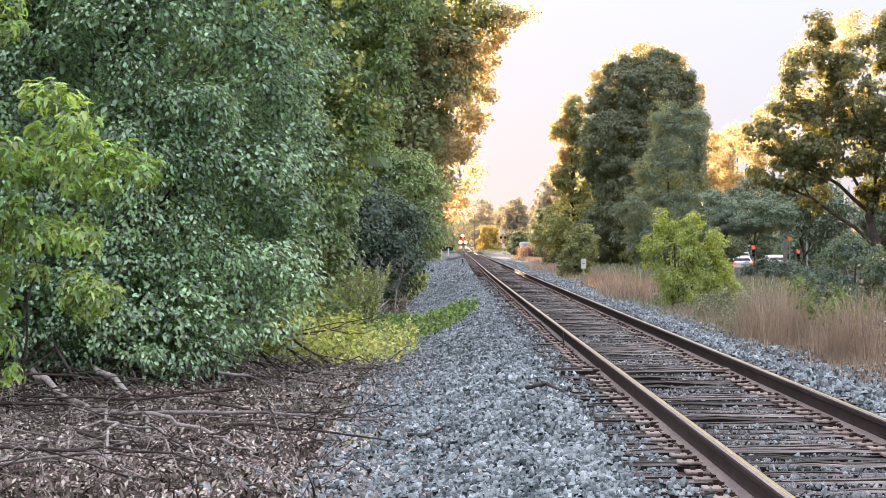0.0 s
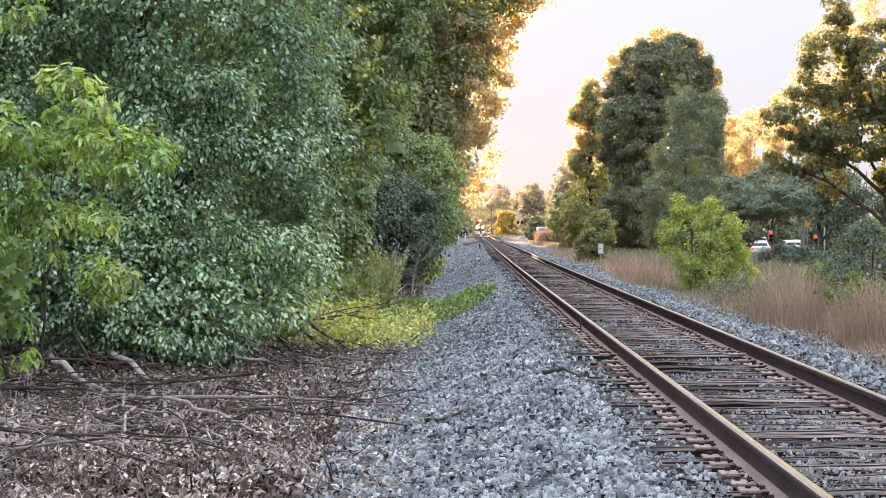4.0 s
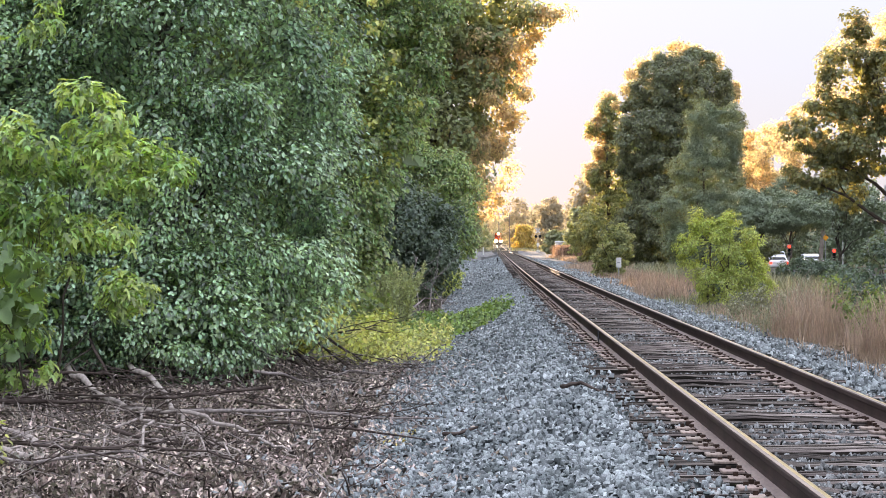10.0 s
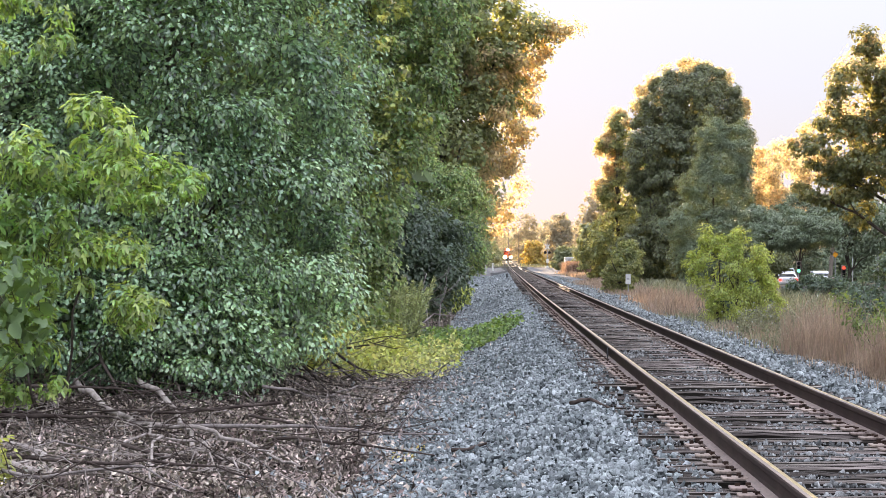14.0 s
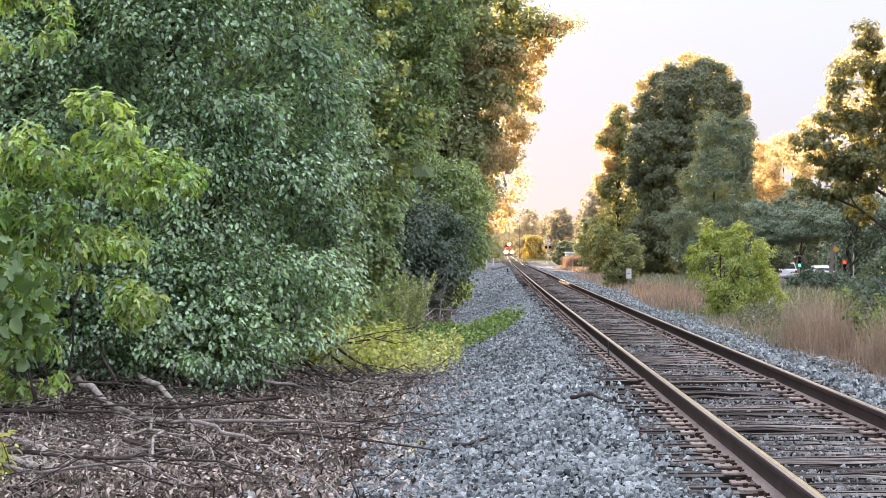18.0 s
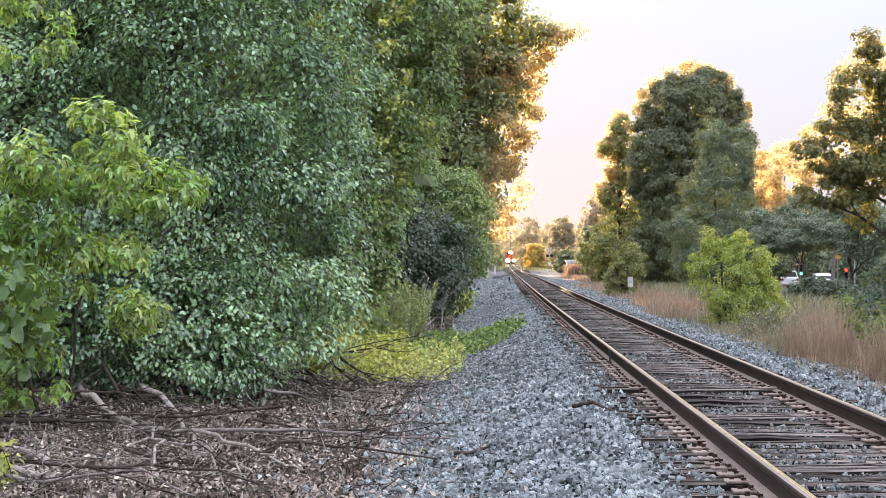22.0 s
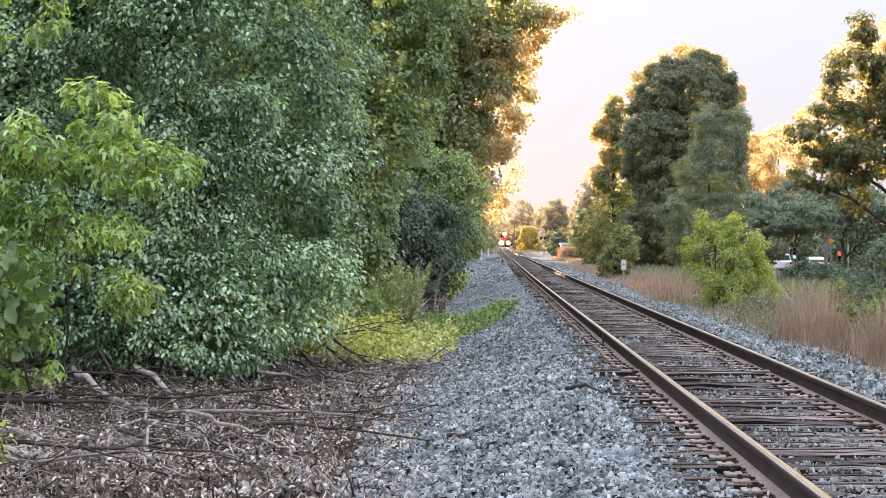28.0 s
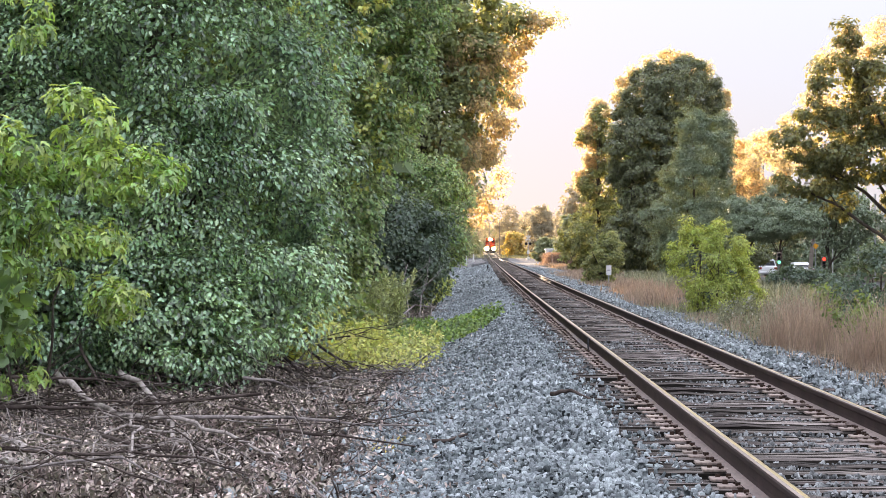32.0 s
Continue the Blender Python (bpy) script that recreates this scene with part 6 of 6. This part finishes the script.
    box(bm, -W + 0.1, W - 0.1, y0 - 0.04, y0 + 0.1, 0.35, 0.55, 0.03)
    part("rear_bumper", bm, paint, root)
    bm = bmesh.new()
    box(bm, -0.26, 0.26, y0 - 0.055, y0 - 0.035, 0.6, 0.72)
    part("plate_bar", bm, M_WHITE, root)
    return root


M_RED_DULL = material("red_lamp_glass", (0.3, 0.02, 0.015), 0.2, 0, 0.05, 2, 10, 0, 0)
crossing_suv = car("suv", "dark estate car driving over the level crossing", M_CAR_DARK, True)
crossing_sedan = car("sedan", "black sedan driving over the level crossing", M_CAR_DARK)
crossing_white = car("sedan", "white sedan driving over the level crossing", M_CAR_WHITE)
crossing_first = car("sedan", "dark sedan leaving the level crossing", M_CAR_DARK)
waiting_car = car("sedan", "white car waiting on the street with red tail lamps lit", M_CAR_WHITE, False, M_TAIL)
parked = car("suv", "white van-like car standing on the street", M_CAR_WHITE, True)
parked.matrix_basis = pose(28.9, 224, gz(28.9, 224) + 0.05, 0, 0, 8)
parked = car("sedan", "white sedan standing on the street", M_CAR_WHITE)
parked.matrix_basis = pose(31.0, 213, gz(31.0, 213) + 0.05, 0, 0, 6)


def locomotive():
    """A diesel locomotive that faces -y; its origin lies between the rails under the front coupler."""
    root = tagged(base("locomotive", 0, 0, 0), "diesel locomotive with three bright front lamps, their orange-red glow painted on its body", "locomotive")
    bm = bmesh.new()
    box(bm, -1.5, 1.5, 0.6, 20.5, 1.15, 1.55, 0.04)
    part("underframe", bm, M_DARK, root)
    bm = bmesh.new()
    prism(bm, [(1.0, 1.55), (1.0, 2.4), (1.35, 2.95), (2.9, 3.05), (2.9, 1.55)], 1.25, 0.95, 3.05, 2.2)
    part("nose", bm, M_LOCO, root)
    bm = bmesh.new()
    prism(bm, [(2.9, 1.55), (2.9, 4.25), (3.1, 4.5), (5.2, 4.55), (5.2, 1.55)], 1.5, 1.1, 4.55, 3.9)
    cab = part("cab", bm, M_LOCO, root)
    for s in (-1, 1):
        bm = bmesh.new()
        box(bm, s * 0.68 - 0.42, s * 0.68 + 0.42, 2.86, 2.92, 3.2, 3.85, 0.02)
        part("windscreen", bm, M_CAR_GLASS, cab)
        bm = bmesh.new()
        box(bm, s * 1.49 - 0.02, s * 1.49 + 0.02, 3.4, 4.7, 2.9, 3.6, 0.008)
        part("cab_window", bm, M_CAR_GLASS, cab)
    bm = bmesh.new()
    box(bm, -0.55, 0.55, 2.72, 2.95, 3.86, 4.36, 0.05)
    housing = part("headlight_housing", bm, M_DARK, root)
    bm = bmesh.new()
    # Larger than a real lamp: the glare is built into its size.
    bmesh.ops.create_uvsphere(bm, u_segments=16, v_segments=8, radius=0.6)
    bm.transform(Matrix.Translation((0, 2.66, 4.1)) @ Matrix.Diagonal((1.0, 0.35, 0.75, 1)))
    part("headlight", bm, M_LAMP, housing, "warm-white headlight, oversized to imitate its glare")
    for s in (-1, 1):
        bm = bmesh.new()
        box(bm, s * 1.02 - 0.3, s * 1.02 + 0.3, 0.55, 0.95, 1.1, 1.7, 0.05)
        box_ = part("ditch_light_housing", bm, M_DARK, root)
        bm = bmesh.new()
        # Oversized for glare as well; the west one larger to look brighter.
        bmesh.ops.create_uvsphere(bm, u_segments=16, v_segments=8, radius=0.66 if s < 0 else 0.56)
        bm.transform(Matrix.Translation((s * 1.02, 0.5, 1.4)) @ Matrix.Diagonal((1.0, 0.35, 0.85, 1)))
        part("ditch_light", bm, M_LAMP, box_, "warm-white ditch light, oversized to imitate its glare")
        for k in range(3):
            bm = bmesh.new()
            box(bm, s * 1.42 - 0.12, s * 1.42 + 0.12, 0.75 + 0.12 * k, 1.1 + 0.12 * k, 0.35 + 0.36 * k, 0.4 + 0.36 * k)
            part("step", bm, M_GREY, root)
        bm = bmesh.new()
        rod(bm, (s * 1.45, 0.7, 1.55), (s * 1.45, 0.7, 2.6), 0.025, 0.025, 6)
        rod(bm, (s * 1.45, 0.7, 2.6), (s * 0.5, 0.7, 2.5), 0.025, 0.025, 6)
        part("handrail", bm, M_GREY, root)
    bm = bmesh.new()
    prism(bm, [(0.45, 0.12), (0.9, 0.12), (0.9, 1.15), (0.7, 1.15)], 1.35)
    part("plough", bm, M_DARK, root)
    bm = bmesh.new()
    box(bm, -0.14, 0.14, 0.0, 0.8, 0.72, 1.02, 0.04)
    part("coupler", bm, M_DARK, root)
    bm = bmesh.new()
    prism(bm, [(5.2, 1.55), (5.2, 4.2), (5.4, 4.45), (19.6, 4.45), (19.8, 4.2), (19.8, 1.55)], 0.95, 0.7, 4.45, 4.0)
    hood = part("hood", bm, M_LOCO, root)
    for k in range(3):
        bm = bmesh.new()
        rod(bm, (0, 16.0 + 1.2 * k, 4.4), (0, 16.0 + 1.2 * k, 4.62), 0.5, 0.5, 16)
        part("fan", bm, M_DARK, hood)
    bm = bmesh.new()
    box(bm, -1.3, 1.3, 7.8, 13.0, 0.4, 1.15, 0.15)
    part("fuel_tank", bm, M_DARK, root)
    for y in (2.6, 15.4):
        bm = bmesh.new()
        box(bm, -1.2, 1.2, y - 0.4, y + 3.8, 0.55, 1.05, 0.06)
        truck = part("bogie", bm, M_DARK, root)
        for k in range(3):
            for s in (-1, 1):
                bm = bmesh.new()
                rod(bm, (s * 0.68, y + 1.6 * k, 0.51), (s * 0.82, y + 1.6 * k, 0.51), 0.51, 0.51, 20)
                part("wheel", bm, M_GREY, truck)
    return root


train = locomotive()


# ---- motion ----
def crossing_rows(x_at, t_at, speed, lane):
    """A car that drives west over the crossing at a steady speed."""
    rows = []
    for k in range(17):
        t = 2.0 * k
        x = x_at - speed * (t - t_at)
        rows.append((t, pose(x, ROAD_Y + lane, gz(max(-310, min(310, x)), ROAD_Y + lane) + 0.035, 0, 0, 90)))
    return rows


def motions():
    rows = []
    for k in range(9):
        t = 4.0 * k
        y = 957.0 - 9.31 * t
        rows.append((t, pose(track_x(y), y, track_z(y) + 0.2015, 0, 0, math.degrees(-math.atan(0.006)))))
    walk(train, rows)
    walk(crossing_suv, crossing_rows(8.0, 3.0, 9.3, 1.9))
    walk(crossing_sedan, crossing_rows(8.0, 7.0, 9.7, 1.9))
    walk(crossing_white, crossing_rows(3.6, 5.5, 9.5, 1.9))
    walk(crossing_first, crossing_rows(-0.8, 0.0, 7.0, 1.9))
    # The added disc slides from the green lens up to the red one.
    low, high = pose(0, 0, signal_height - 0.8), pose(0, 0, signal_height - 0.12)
    walk(signal_lens_cover, [(0.0, low), (13.5, low), (13.7, high), (32.0, high)])
    z = gz(26.3, 205) + 0.05
    walk(waiting_car, [(0.0, pose(26.8, 205, z)), (14.8, pose(26.8, 205, z)), (16.5, pose(26.5, 213, z)), (20.0, pose(26.5, 245, z)), (24.0, pose(26.5, 290, z)), (32.0, pose(26.5, 380, z))])


motions()
